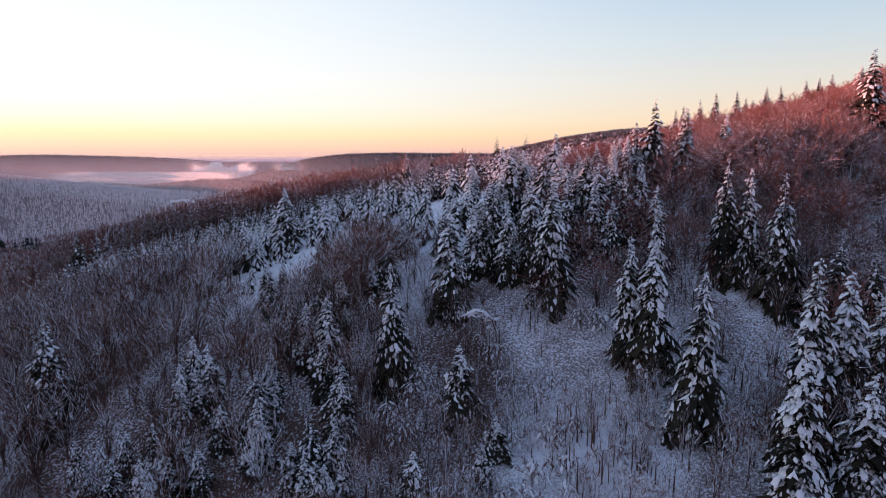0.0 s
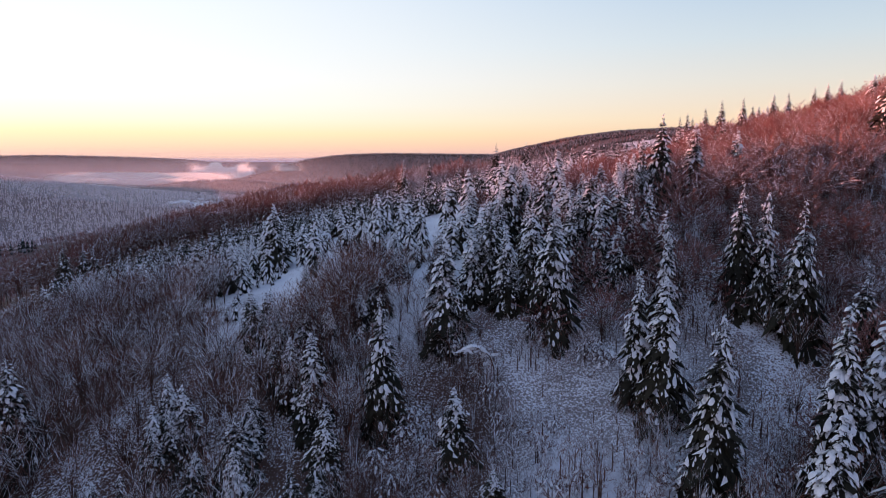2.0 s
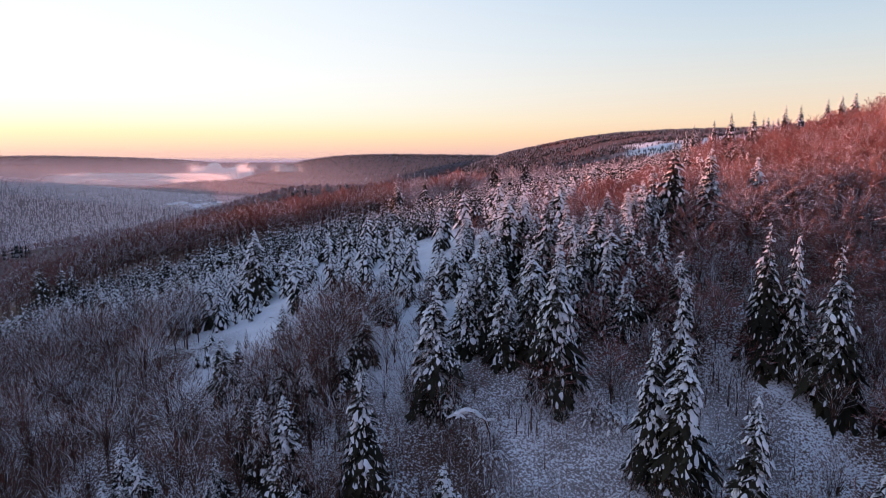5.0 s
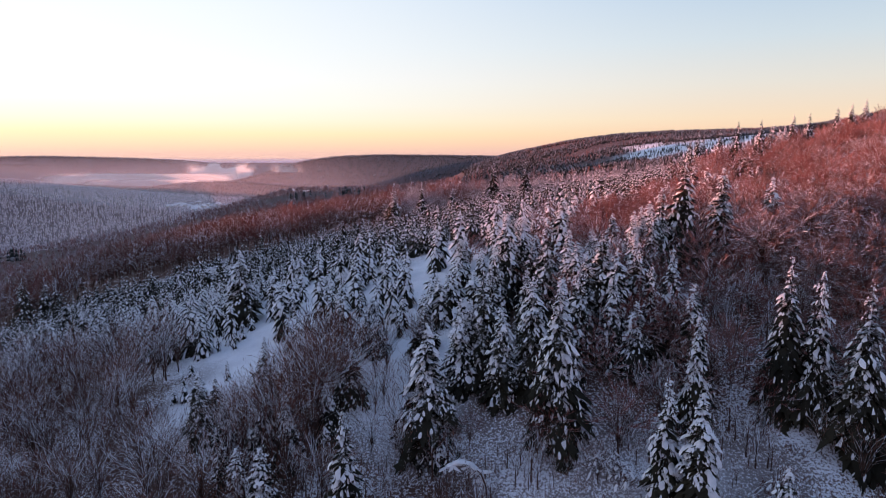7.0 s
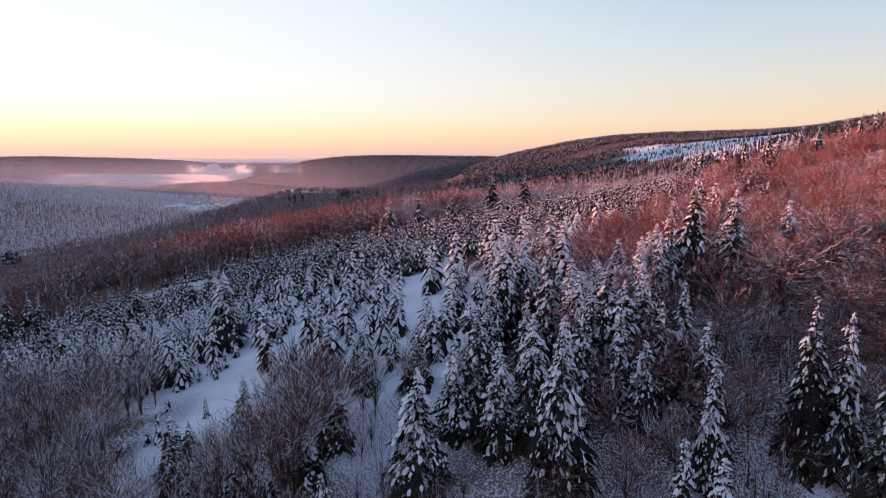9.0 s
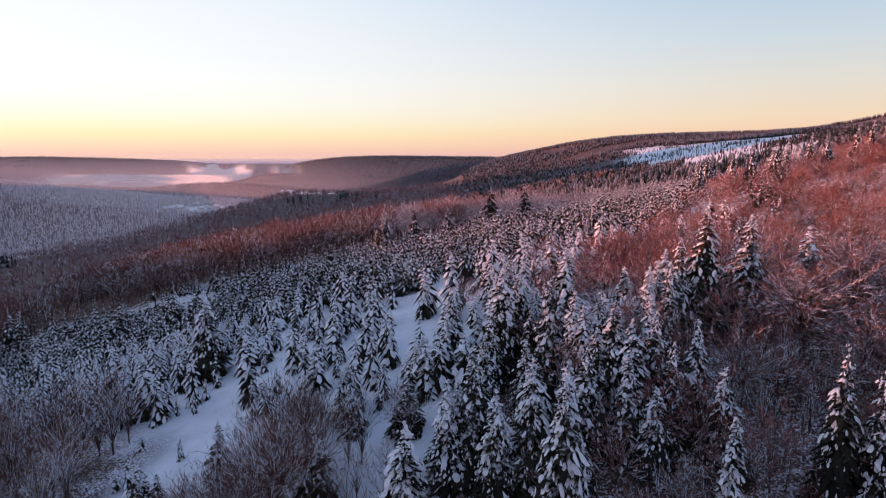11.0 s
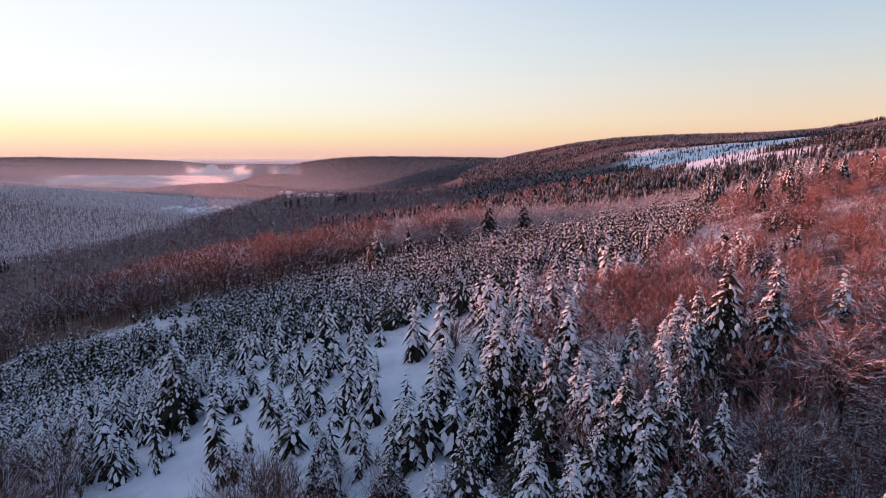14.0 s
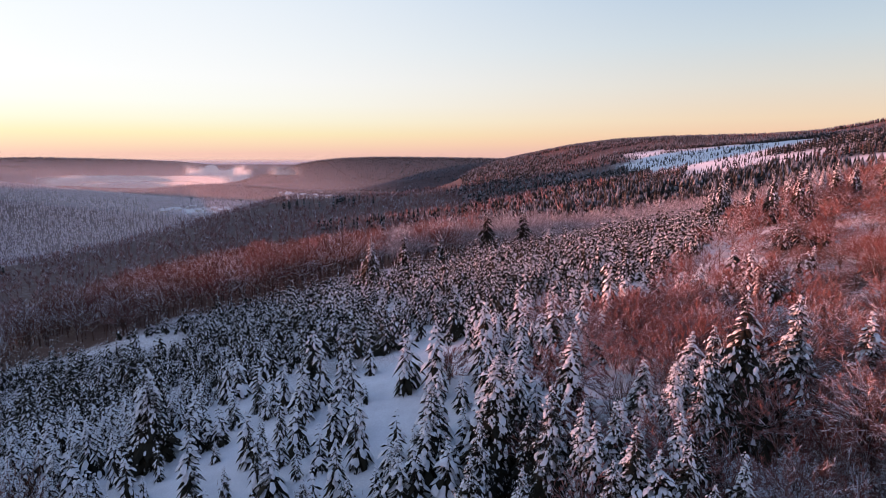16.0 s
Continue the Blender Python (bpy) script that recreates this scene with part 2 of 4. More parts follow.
def build_ground():
    n = 256
    k = np.linspace(-1, 1, n)
    warp = np.sinh(5.2 * k) / np.sinh(5.2)
    gx, gy = np.meshgrid(5 + warp * 5200, 110 + warp * 5200)
    z = ground_z(gx, gy)
    me = bpy.data.meshes.new("ground")
    v = np.stack([gx, gy, z], -1).reshape(-1, 3)
    i = np.arange(n * n).reshape(n, n)
    f = np.stack([i[:-1, :-1], i[:-1, 1:], i[1:, 1:], i[1:, :-1]], -1).reshape(-1, 4)
    fast_mesh(me, v, f, None, True)
    px, py = gx + 5 * ripples(gx, gy, 9), gy + 5 * ripples(gy, gx, 8)
    near_by = np.hypot(gx, gy) < 320
    beyond = 130 * (py - 167) - 50 * (px + 90) > 0
    wild = ((px < np.where(py < 72, 2.5, -7)) & (py < 98 - 0.5 * (px + 30)) & (np.hypot((px + 23.5) / 9.5, (py - 86) / 12.5) > 1)) | (px > 36 + 0.75 * np.maximum(0, py - 115))
    # the spruce grove's floor is browned too, as painted shade between its trees
    wild |= ((py < 94) & (px > 6) & (py > 71)) | beyond
    drift = (np.hypot((px - 19) / 8, (py - 55) / 5) < 1) | (np.hypot((px - 8) / 6, (py - 58) / 4.5) < 1) | (np.hypot((px - 25) / 4, (py - 67) / 3) < 1)
    thick_wood = 130 * (py - 172) - 50 * (px + 90) > 0
    # 0.5 above y 126 paints the shaded gaps between young spruces
    brush_shade = np.where(near_by & thick_wood, 1.6, 0.0) + np.where(near_by & ~thick_wood, np.where(wild & (px < 3), 1.15, np.where(wild, 1.1, np.where((py < 75) & ~drift, 0.8, np.where(py > 126, 0.5, 0.08)))), 0.0)
    brush_shade = np.where(py < 40, np.minimum(brush_shade, 0.7), brush_shade)
    wood = wooded(gx, gy).astype(float)
    for name, mask in (("brush_shade", brush_shade), ("wood", wood)):
        soft = mask.copy()
        soft[1:-1, 1:-1] = (mask[:-2, 1:-1] + mask[2:, 1:-1] + mask[1:-1, :-2] + mask[1:-1, 2:] + 2 * mask[1:-1, 1:-1]) / 6
        me.attributes.new(name, "FLOAT", "POINT").data.foreach_set("value", soft.ravel().astype(np.float32))
    me.materials.append(M_GROUND)
    tagged(new("ground", me), "snow covered hillside falling to a wooded valley", "ground", kind="structure")


def fast_mesh(me, v, f, mats=None, shade=False):
    """Fills a mesh from arrays of points and equal-sided faces."""
    v, f = np.asarray(v, np.float32), np.asarray(f, np.int32)
    sides = f.shape[1]
    me.vertices.add(len(v))
    me.vertices.foreach_set("co", v.ravel())
    me.loops.add(f.size)
    me.loops.foreach_set("vertex_index", f.ravel())
    me.polygons.add(len(f))
    me.polygons.foreach_set("loop_start", np.arange(0, f.size, sides, dtype=np.int32))
    me.polygons.foreach_set("loop_total", np.full(len(f), sides, np.int32))
    if mats is not None:
        me.polygons.foreach_set("material_index", np.asarray(mats, np.int32))
    if shade:
        me.polygons.foreach_set("use_smooth", np.ones(len(f), bool))
    me.update(calc_edges=True)
    me.validate()


PASTURE = ((235, 870), (334, 1029), (398, 890), (424, 716), (284, 490), (229, 505), (196, 508), (198, 611))


def snowfield(x, y):
    """Open pasture on the far hillside, ragged at its edges."""
    u, w = x + 30 * ripples(x, y, 30), y + 60 * ripples(y, x, 34)
    inside = np.zeros(np.shape(x), bool)
    for (ax, ay), (bx, by) in zip(PASTURE, PASTURE[1:] + PASTURE[:1]):
        inside ^= ((ay > w) != (by > w)) & (u < (bx - ax) * (w - ay) / (by - ay) + ax)
    return inside | (np.hypot((x - 262) / 60, (y - 400) / 36) < 1)


def wooded(x, y):
    d = np.hypot(x - 5, y - 105)
    village = (np.hypot((x + 690) / 70, (y - 1800) / 110) < 0.70 + 0.7 * ripples(x, y, 17)) | (np.hypot((x + 520) / 170, (y - 2560) / 60) < 1)
    return (d > 190) & ~snowfield(x, y) & ~village & ~((x > 20) & (x < 130) & (y < 230) & (y > 100))


build_ground()


# ---- tree parts ----
class Parts:
    """Triangles gathered by material number."""

    def __init__(self):
        self.v, self.f, self.m = [], [], []

    def add(self, pts, tris, mat):
        o = len(self.v)
        self.v.extend(pts)
        self.f.extend((a + o, b + o, c + o) for a, b, c in tris)
        self.m.extend([mat] * len(tris))

    def cone(self, a, b, r0, r1, sides, mat):
        a, b = Vector(a), Vector(b)
        d = (b - a).normalized()
        s = d.cross(Vector((0.3, 0.2, 1) if abs(d.z) < 0.9 else (1, 0, 0))).normalized()
        t = s.cross(d)
        ring = [(math.cos(2 * math.pi * k / sides), math.sin(2 * math.pi * k / sides)) for k in range(sides)]
        low = [a + (s * c + t * e) * r0 for c, e in ring]
        if r1 <= 0:
            self.add(low + [b], [((k + 1) % sides, k, sides) for k in range(sides)], mat)
        else:
            up = [b + (s * c + t * e) * r1 for c, e in ring]
            tris = []
            for k in range(sides):
                j = (k + 1) % sides
                tris += [(j, k, sides + k), (j, sides + k, sides + j)]
            self.add(low + up, tris, mat)

    def arrays(self):
        return np.array([tuple(p) for p in self.v], float), np.array(self.f, int), np.array(self.m, int)

    def mesh(self, name, mat, material_used, shade=False):
        v, f, m = self.arrays()
        f = f[np.isin(m, mat)]
        used, f2 = np.unique(f, return_inverse=True)
        me = bpy.data.meshes.new(name)
        fast_mesh(me, v[used], f2.reshape(-1, 3), None, shade)
        me.materials.append(material_used)
        return me


TRUNK, NEEDLE, SNOW = 0, 1, 2


def pillow(p, at, along, side, length, width, thick, rng, plain=False):
    """A lump of snow lying on a branch."""
    if plain:
        rim = [at + along * (math.cos(1.2566 * k) * length) + side * (math.sin(1.2566 * k) * width * rng.uniform(0.8, 1.2)) for k in range(5)]
        p.add(rim + [at + Vector((0, 0, thick * 1.1)) - along * (0.15 * length)], [(k, (k + 1) % 5, 5) for k in range(5)], SNOW)
        return
    rim = []
    for k in range(7):
        a = 2 * math.pi * k / 7
        w = rng.uniform(0.55, 1.35)
        rim.append(at + along * (math.cos(a) * length * w) + side * (math.sin(a) * width * w) + Vector((0, 0, rng.uniform(-0.55, 0.05) * thick)))
    top = [at + along * (-0.4 * length) + Vector((0, 0, thick * rng.uniform(0.7, 1.1))),
           at + along * (0.4 * length) + Vector((0, 0, thick * rng.uniform(0.7, 1.1)))]
    tris = []
    for k in range(7):
        j = (k + 1) % 7
        tk, tj = (8 if math.cos(2 * math.pi * k / 7) > 0 else 7), (8 if math.cos(2 * math.pi * j / 7) > 0 else 7)
        tris.append((k, j, tk))
        if tk != tj:
            tris.append((j, tj, tk))
    p.add(rim + top, tris, SNOW)


def spruce(seed, high, wide, whorls, each, twigs, snowy, bare_foot=0.05, lumps=2, spine=3, round_lumps=False, fat=1.0):
    """A spruce with drooping, snow-laden boughs."""
    rng = random.Random(seed)
    p = Parts()
    if spine > 1:
        p.cone((0, 0, -0.6), (0, 0, high * 0.55), high * 0.014, high * 0.008, 5, TRUNK)
    p.cone((0, 0, high * 0.55 if spine > 1 else -0.3), (0, 0, high), high * 0.008, 0, 3, TRUNK)
    turn = rng.uniform(0, 6)
    down = Vector((0, 0, -1))
    for w in range(whorls):
        s = bare_foot + (0.985 - bare_foot) * (w / (whorls - 1)) ** 0.95
        count = max(3, round(each * (1.2 - 0.72 * s)))
        turn += 1.3
        for b in range(count):
            a = turn + 2 * math.pi * b / count + rng.uniform(-0.35, 0.35)
            size = wide * ((1 - s) ** (0.85 if spine == 3 else 0.55) + 0.05) * rng.uniform(0.58, 1.25)
            gap = noise.noise(Vector((math.cos(a) * 1.3 + seed, math.sin(a) * 1.3, s * 5.5)))
            size *= 1 + 0.5 * gap
            if s < 0.12:
                size *= 0.85
            out = Vector((math.cos(a), math.sin(a), 0))
            side = Vector((-out.y, out.x, 0))
            z0 = s * high + rng.uniform(-0.025, 0.025) * high
            fall = (1.05 - 0.75 * s) * rng.uniform(0.7, 1.25) * (1.7, 1.6, 1.25)[spine - 1]

            def at(t):
                return Vector((0, 0, z0)) + out * (size * t) + Vector((0, 0, size * (0.16 * t - fall * t ** 1.8)))

            if spine == 1:
                knee, wing = at(0.6) + down * (0.1 * size), side * (0.50 * size)
                p.add([at(0.0), knee + wing, at(1.1), knee - wing], [(0, 2, 1), (0, 3, 2)], NEEDLE)
                if rng.random() < snowy:
                    t = 0.6 + rng.uniform(-0.1, 0.1)
                    c, along = at(t) + Vector((0, 0, 0.05)), (at(t + 0.1) - at(t - 0.1)).normalized()
                    long, wing = fat * (size * rng.uniform(0.42, 0.62) + 0.06), side * (fat * (size * rng.uniform(0.15, 0.25) + 0.04))
                    p.add([c - along * long, c + wing, c + along * long, c - wing, c + Vector((0, 0, 0.1 * size + 0.05))], [(0, 4, 1), (1, 4, 2), (2, 4, 3), (3, 4, 0)], SNOW)
                continue
            if spine == 2:
                root, knee, tip = at(0.05), at(0.6), at(1.05)
                wing = side * (0.24 * size)
                sag = down * (0.2 * size)
                p.add([root, knee + wing + sag, knee, knee - wing + sag, tip], [(0, 2, 1), (0, 3, 2), (1, 2, 4), (2, 3, 4)], NEEDLE)
                if rng.random() < snowy * (0.45 + 0.55 * s) * (1 + gap):
                    t = 0.70 + rng.uniform(-0.12, 0.12)
                    pillow(p, at(t) + Vector((0, 0, 0.03)), (at(t + 0.1) - at(t - 0.1)).normalized(), side, fat * (size * rng.uniform(0.24, 0.46) + 0.07),
                           fat * (size * rng.uniform(0.11, 0.22) + 0.05), fat * (size * 0.12 + 0.08), rng, not round_lumps)
                continue
            root, knee, tip = at(0.06), at(0.58), at(1.0)
            wing, sag = side * (0.20 * size), down * (0.14 * size)
            p.add([root, knee + wing + sag, knee, knee - wing + sag, tip], [(0, 2, 1), (0, 3, 2), (1, 2, 4), (2, 3, 4)], NEEDLE)
            for k in range(twigs):
                for sgn in (-1, 1):
                    t = 0.25 + 0.70 * (k + rng.uniform(0, 0.8)) / twigs
                    c, d = at(t - 0.08), at(min(1.05, t + 0.08))
                    long = size * 0.42 * (1.15 - t) * rng.uniform(0.7, 1.3) + 0.05
                    tip = at(t) + side * (sgn * long) + out * (0.5 * long) + down * (rng.uniform(0.45, 1.0) * long)
                    p.add([c, d, tip], [(0, 1, 2) if sgn < 0 else (1, 0, 2)], NEEDLE)
                    if rng.random() < snowy * 0.22:
                        up = Vector((0, 0, 0.03 * size + 0.03))
                        m = (c + d) / 2
                        p.add([c + up, d + up, m + (tip - m) * 0.85 + up * 0.7], [(0, 1, 2) if sgn < 0 else (1, 0, 2)], SNOW)
            heap = noise.noise(Vector((math.cos(a) * 1.6, math.sin(a) * 1.6 + seed, s * 8.0)))
            for k in range(lumps):
                if rng.random() > snowy * (0.2 + 0.8 * min(1, s * 2.2)) * (1.0 + 1.9 * heap):
                    continue
                t = (0.45 + 0.42 * k / max(1, lumps - 1) if lumps > 1 else 0.68) + rng.uniform(-0.12, 0.12)
                along = (at(t + 0.1) - at(t - 0.1)).normalized()
                shift = side * (size * rng.uniform(-0.24, 0.24))
                big = rng.choice((0.4, 0.5, 0.7, 0.9, 1.35)) * (1 + 0.6 * heap)
                along = (Vector((along.x, along.y, along.z * 1.5 - 0.15)) + side * rng.uniform(-0.35, 0.35)).normalized()
                long = big * min(0.27, size * rng.uniform(0.10, 0.20) + 0.07)
                pillow(p, at(t) + Vector((0, 0, 0.02 * size)) + out * (0.03 * size) + shift, along, side, long, long * rng.uniform(0.34, 0.56) + 0.015,
                       size * 0.04 + 0.09, rng, not round_lumps)
    pillow(p, Vector((0, 0, high * 0.985)), Vector((0, 0, 1)), Vector((1, 0, 0)), high * 0.012, 0.08 + high * 0.004, 0.1, rng)
    return p


def bare_tree(seed, high, wide, limbs, branches, twigs, light=False, fine=0.035, twig=0.085):
    """A leafless broadleaf: limbs fan out from a short bole to a rounded crown; 0 trunk, 1 limbs, 2 twigs."""
    rng = random.Random(seed)
    p = Parts()
    bend = Vector((rng.uniform(-0.04, 0.04), rng.uniform(-0.04, 0.04), 0)) * high
    r = 0.012 * high

    def stem(s):
        return Vector((0, 0, s * high)) + bend * s * s

    p.cone(stem(0) + Vector((0, 0, -0.5)), stem(0.35), r, r * 0.7, 5, 0)
    p.cone(stem(0.35), stem(0.8), r * 0.7, 0.0, 3, 0)
    for k in range(limbs):
        s = 0.05 + 0.33 * ((k * 0.618) % 1.0)
        a = k * 2.4 + rng.uniform(-0.3, 0.3)
        tilt = math.sqrt((k + 0.5) / limbs) * 1.28
        goal = Vector((math.cos(a) * math.sin(tilt) * wide, math.sin(a) * math.sin(tilt) * wide,
                       high * (0.20 + 0.76 * math.cos(tilt)) * rng.uniform(0.9, 1.06)))
        b0 = stem(s)
        b1 = b0.lerp(goal, 0.5) + Vector((0, 0, 0.05 * high)) + Vector((rng.uniform(-1, 1), rng.uniform(-1, 1), 0)) * 0.03 * high
        if light:
            p.cone(b0, goal, r * 0.36, 0.0, 3, 1)
            b1 = b0.lerp(goal, 0.5)
        else:
            p.cone(b0, b1, r * 0.42, r * 0.25, 3, 1)
            p.cone(b1, goal, r * 0.25, 0.0, 3, 1)
        d = (goal - b1).normalized()
        long = (goal - b0).length
        for j in range(branches):
            t = 0.30 + 0.62 * (j + rng.random()) / branches
            c0 = b0.lerp(b1, 2 * t) if t < 0.5 else b1.lerp(goal, 2 * t - 1)
            e = (d + Vector((rng.uniform(-0.9, 0.9), rng.uniform(-0.9, 0.9), rng.uniform(-0.1, 0.6)))).normalized()
            cl = long * (1.08 - t) * 0.62 + 0.05 * high
            c1 = c0 + e * cl
            p.cone(c0, c1, max(0.022, r * 0.2), 0.0, 3, 1)
            for i in range(twigs):
                u = 0.25 + 0.72 * (i + rng.random()) / twigs
                g = (e + Vector((rng.uniform(-0.7, 0.7), rng.uniform(-0.7, 0.7), rng.uniform(-0.1, 0.6)))).normalized()
                o = c0.lerp(c1, u)
                tip = o + g * (twig * high * rng.uniform(0.6, 1.5))
                flat = g.cross(Vector((rng.uniform(-1, 1), rng.uniform(-1, 1), 0.3))).normalized() * fine
                p.add([o - flat, o + flat, tip], [(0, 1, 2)], 2)
    return p


def dome_tree(seed, high, wide, limbs, subs, twigs, fine, twig, droop=0.0, stout=1.0, spread=0.98, reach=0.135, arch=0.10):
    """A leafless broadleaf: branches fan up from a low fork and split again and again to a rounded crown of fine twigs; 0 trunk, 1 limbs, 2 twigs."""
    rng = random.Random(seed)
    p = Parts()
    r = 0.011 * high
    fork = Vector((rng.uniform(-0.02, 0.02) * high, rng.uniform(-0.02, 0.02) * high, 0.18 * high))
    p.cone((0, 0, -0.5), fork, r, r * 0.75, 5, 0)
    lobes = [rng.uniform(0, 6.28) for k in range(3)]

    def blade(o, g, long, half):
        flat = g.cross(Vector((rng.uniform(-1, 1), rng.uniform(-1, 1), 0.3))).normalized() * half
        return [o - flat, o + flat, o + g * long]

    for k in range(limbs):
        a, tilt = 2.4 * k + rng.uniform(-0.3, 0.3), math.acos(1 - spread * (k + 0.5) / limbs)
        swell = (1 + 0.18 * math.sin(a * 3 + lobes[0]) * math.sin(tilt * 2 + lobes[1]) + 0.10 * math.sin(a * 5 + lobes[2])) * rng.uniform(0.66, 0.92)
        end = Vector((math.cos(a) * math.sin(tilt) * wide * swell, math.sin(a) * math.sin(tilt) * wide * swell, high * (0.34 + 0.62 * math.cos(tilt) * swell)))
        base = fork * rng.uniform(0.6, 1.3)
        knee = base.lerp(end, 0.5) + Vector((-arch * end.x, -arch * end.y, 0.5 * arch * high)) + Vector((rng.uniform(-1, 1), rng.uniform(-1, 1), 0)) * 0.03 * high
        p.cone(base, knee, r * 0.26 * stout, r * 0.15 * stout, 3, 1)
        p.cone(knee, end, r * 0.15 * stout, 0.0, 3, 1)
        along = (end - knee).normalized()
        for i in range(subs):
            u = 0.05 + 0.95 * (i + rng.random()) / subs
            o = knee.lerp(end, min(1, u))
            g = (along + Vector((rng.uniform(-0.8, 0.8), rng.uniform(-0.8, 0.8), rng.uniform(-0.2, 0.6) - 0.5 * droop))).normalized()
            long = high * reach * rng.uniform(0.75, 1.25)
            p.add(blade(o, g, long, max(fine * 0.9, 0.016 * stout)), [(0, 1, 2)], 1)
            for j in range(twigs):
                w = o + g * (long * (0.2 + 0.8 * (j + rng.random()) / twigs))
                h = (g + Vector((rng.uniform(-0.9, 0.9), rng.uniform(-0.9, 0.9), rng.uniform(-0.2, 0.8) - droop))).normalized()
                p.add(blade(w, h, twig * high * rng.uniform(0.6, 1.5), fine), [(0, 1, 2)], 2)
    return p


def far_conifer(seed, tiers=3, sides=6):
    """Unit-high conifer for the distant woods."""
    rng = random.Random(seed)
    p = Parts()
    for k in range(tiers):
        z, top = 0.02 + 0.9 * k / tiers, min(1.0, 0.02 + 0.9 * (k + 1) / tiers + 0.16)
        rad = 0.17 * (1 - 0.72 * k / tiers)
        rim = [Vector((math.cos(6.283 * j / sides + k) * rad * rng.uniform(0.7, 1.2), math.sin(6.283 * j / sides + k) * rad * rng.uniform(0.7, 1.2),
                       z + rng.uniform(-0.04, 0.04))) for j in range(sides)]
        p.add(rim + [Vector((0, 0, 1.0 if k == tiers - 1 else top))], [(j, (j + 1) % sides, sides) for j in range(sides)], 0)
    return p


def far_broadleaf(seed, blades, stout=0.034):
    """Unit-high leafless tree for the distant woods."""
    rng = random.Random(seed)
    p = Parts()
    p.cone((0, 0, -0.05), (0, 0, 0.7), 0.022, 0.0, 3, 0)
    for k in range(blades):
        a, s = 2.4 * k + rng.uniform(-0.4, 0.4), rng.uniform(0.25, 0.65)
        d = Vector((math.cos(a) * rng.uniform(0.3, 0.95), math.sin(a) * rng.uniform(0.3, 0.95), rng.uniform(0.6, 1.2))).normalized()
        p.cone((0, 0, s), Vector((0, 0, s)) + d * rng.uniform(0.3, 0.48), stout, 0.0, 3, 0)
    return p


def scatter(name, templates, places, mats, label, category, shade=False):
    """Many small trees joined into one object of its own kind."""
    vs, fs, ms, o = [], [], [], 0
    packed = [t.arrays() for t in templates]
    for n, (x, y, z, size, wide, turn) in enumerate(places):
        v, f, m = packed[n % len(packed)]
        c, s = math.cos(turn), math.sin(turn)
        w = np.empty_like(v)
        w[:, 0] = (v[:, 0] * c - v[:, 1] * s) * size * wide + x
        w[:, 1] = (v[:, 0] * s + v[:, 1] * c) * size * wide + y
        w[:, 2] = v[:, 2] * size + z
        vs.append(w)
        fs.append(f + o)
        ms.append(m)
        o += len(v)
    me = bpy.data.meshes.new(name)
    fast_mesh(me, np.concatenate(vs), np.concatenate(fs), np.concatenate(ms), shade)
    for m in mats:
        me.materials.append(m)
    return tagged(new(name, me), label, category, kind="stuff")


def kit(name, p, slots, label, category, group):
    """An Empty with one mesh for each part; slots: (part name, number, material, smooth)."""
    root = new(name)
    root.empty_display_size = 0.3
    for part_name, number, mat, shade in slots:
        ob = new(part_name, p.mesh(part_name, number, mat, shade))
        ob.parent = root
        if part_name != "trunk":
            tagged(ob, kind="stuff")
    return tagged(root, label, category, group)


SPRUCE_SLOTS = (("trunk", (TRUNK,), M_BARK, False), ("crown", (NEEDLE,), M_NEEDLE, False), ("snow_load", (SNOW,), M_CLUMP, True))
BARE_SLOTS = (("trunk", (0,), M_LIMB, False), ("branchwork", (1,), M_LIMB, False), ("crown", (2,), M_TWIG, False))


def stand(root, x, y, high, model_high, wide=1.0, turn=0.0, first=False, sink=0.15):
    """Places the model itself, or a copy of it, on the ground."""
    k = high / model_high
    m = Matrix.Translation((x, y, gz(x, y) - sink)) @ Matrix.Rotation(turn, 4, "Z") @ Matrix.Diagonal((k * wide, k * wide, k, 1))
    if first:
        root.matrix_basis = m
        return root
    root_scale = root.scale.copy()
    root.scale = (1, 1, 1)
    c = copy_thing(root, m)
    root.scale = root_scale
    return c


# ---- spruces that stand singly: x, y, height of the tip, girth, model ----
SPRUCES = (
    (-13.0, 66.5, 24.2, 1.2, 1), (-15.8, 68.9, 23.0, 1.1, 1), (-5.6, 64.0, 28.6, 0.9, 2), (1.6, 60.1, 20.9, 1.1, 3),
    (21.3, 61.5, 30.9, 1.0, 0), (19.5, 63.5, 31.3, 0.9, 4), (25.0, 71.7, 33.9, 0.9, 1), (23.0, 53.2, 29.7, 0.95, 2),
    (35.2, 71.0, 38.3, 0.85, 2), (33.0, 72.1, 39.1, 0.8, 5), (37.6, 68.2, 37.5, 0.9, 5), (-28.0, 66.5, 19.8, 1.0, 1),
)
SPRUCES_B = (
    (-19.2, 65.9, 18.6, 1.1, 2), (-43.9, 65.5, 21.6, 1.2, 5), (30.7, 49.7, 31.3, 1.0, 4), (34.1, 50.5, 30.0, 1.0, 0),
    (26.9, 43.8, 25.3, 1.1, 1), (31.5, 43.0, 24.0, 1.1, 3), (14.1, 88.4, 40.7, 1.0, 2), (11.6, 95.5, 40.2, 1.0, 5),
    (10.0, 93.4, 40.9, 1.1, 0), (7.6, 86.5, 35.7, 1.0, 4), (13.8, 76.9, 36.4, 1.0, 1), (19.8, 89.2, 39.0, 1.0, 3),
)
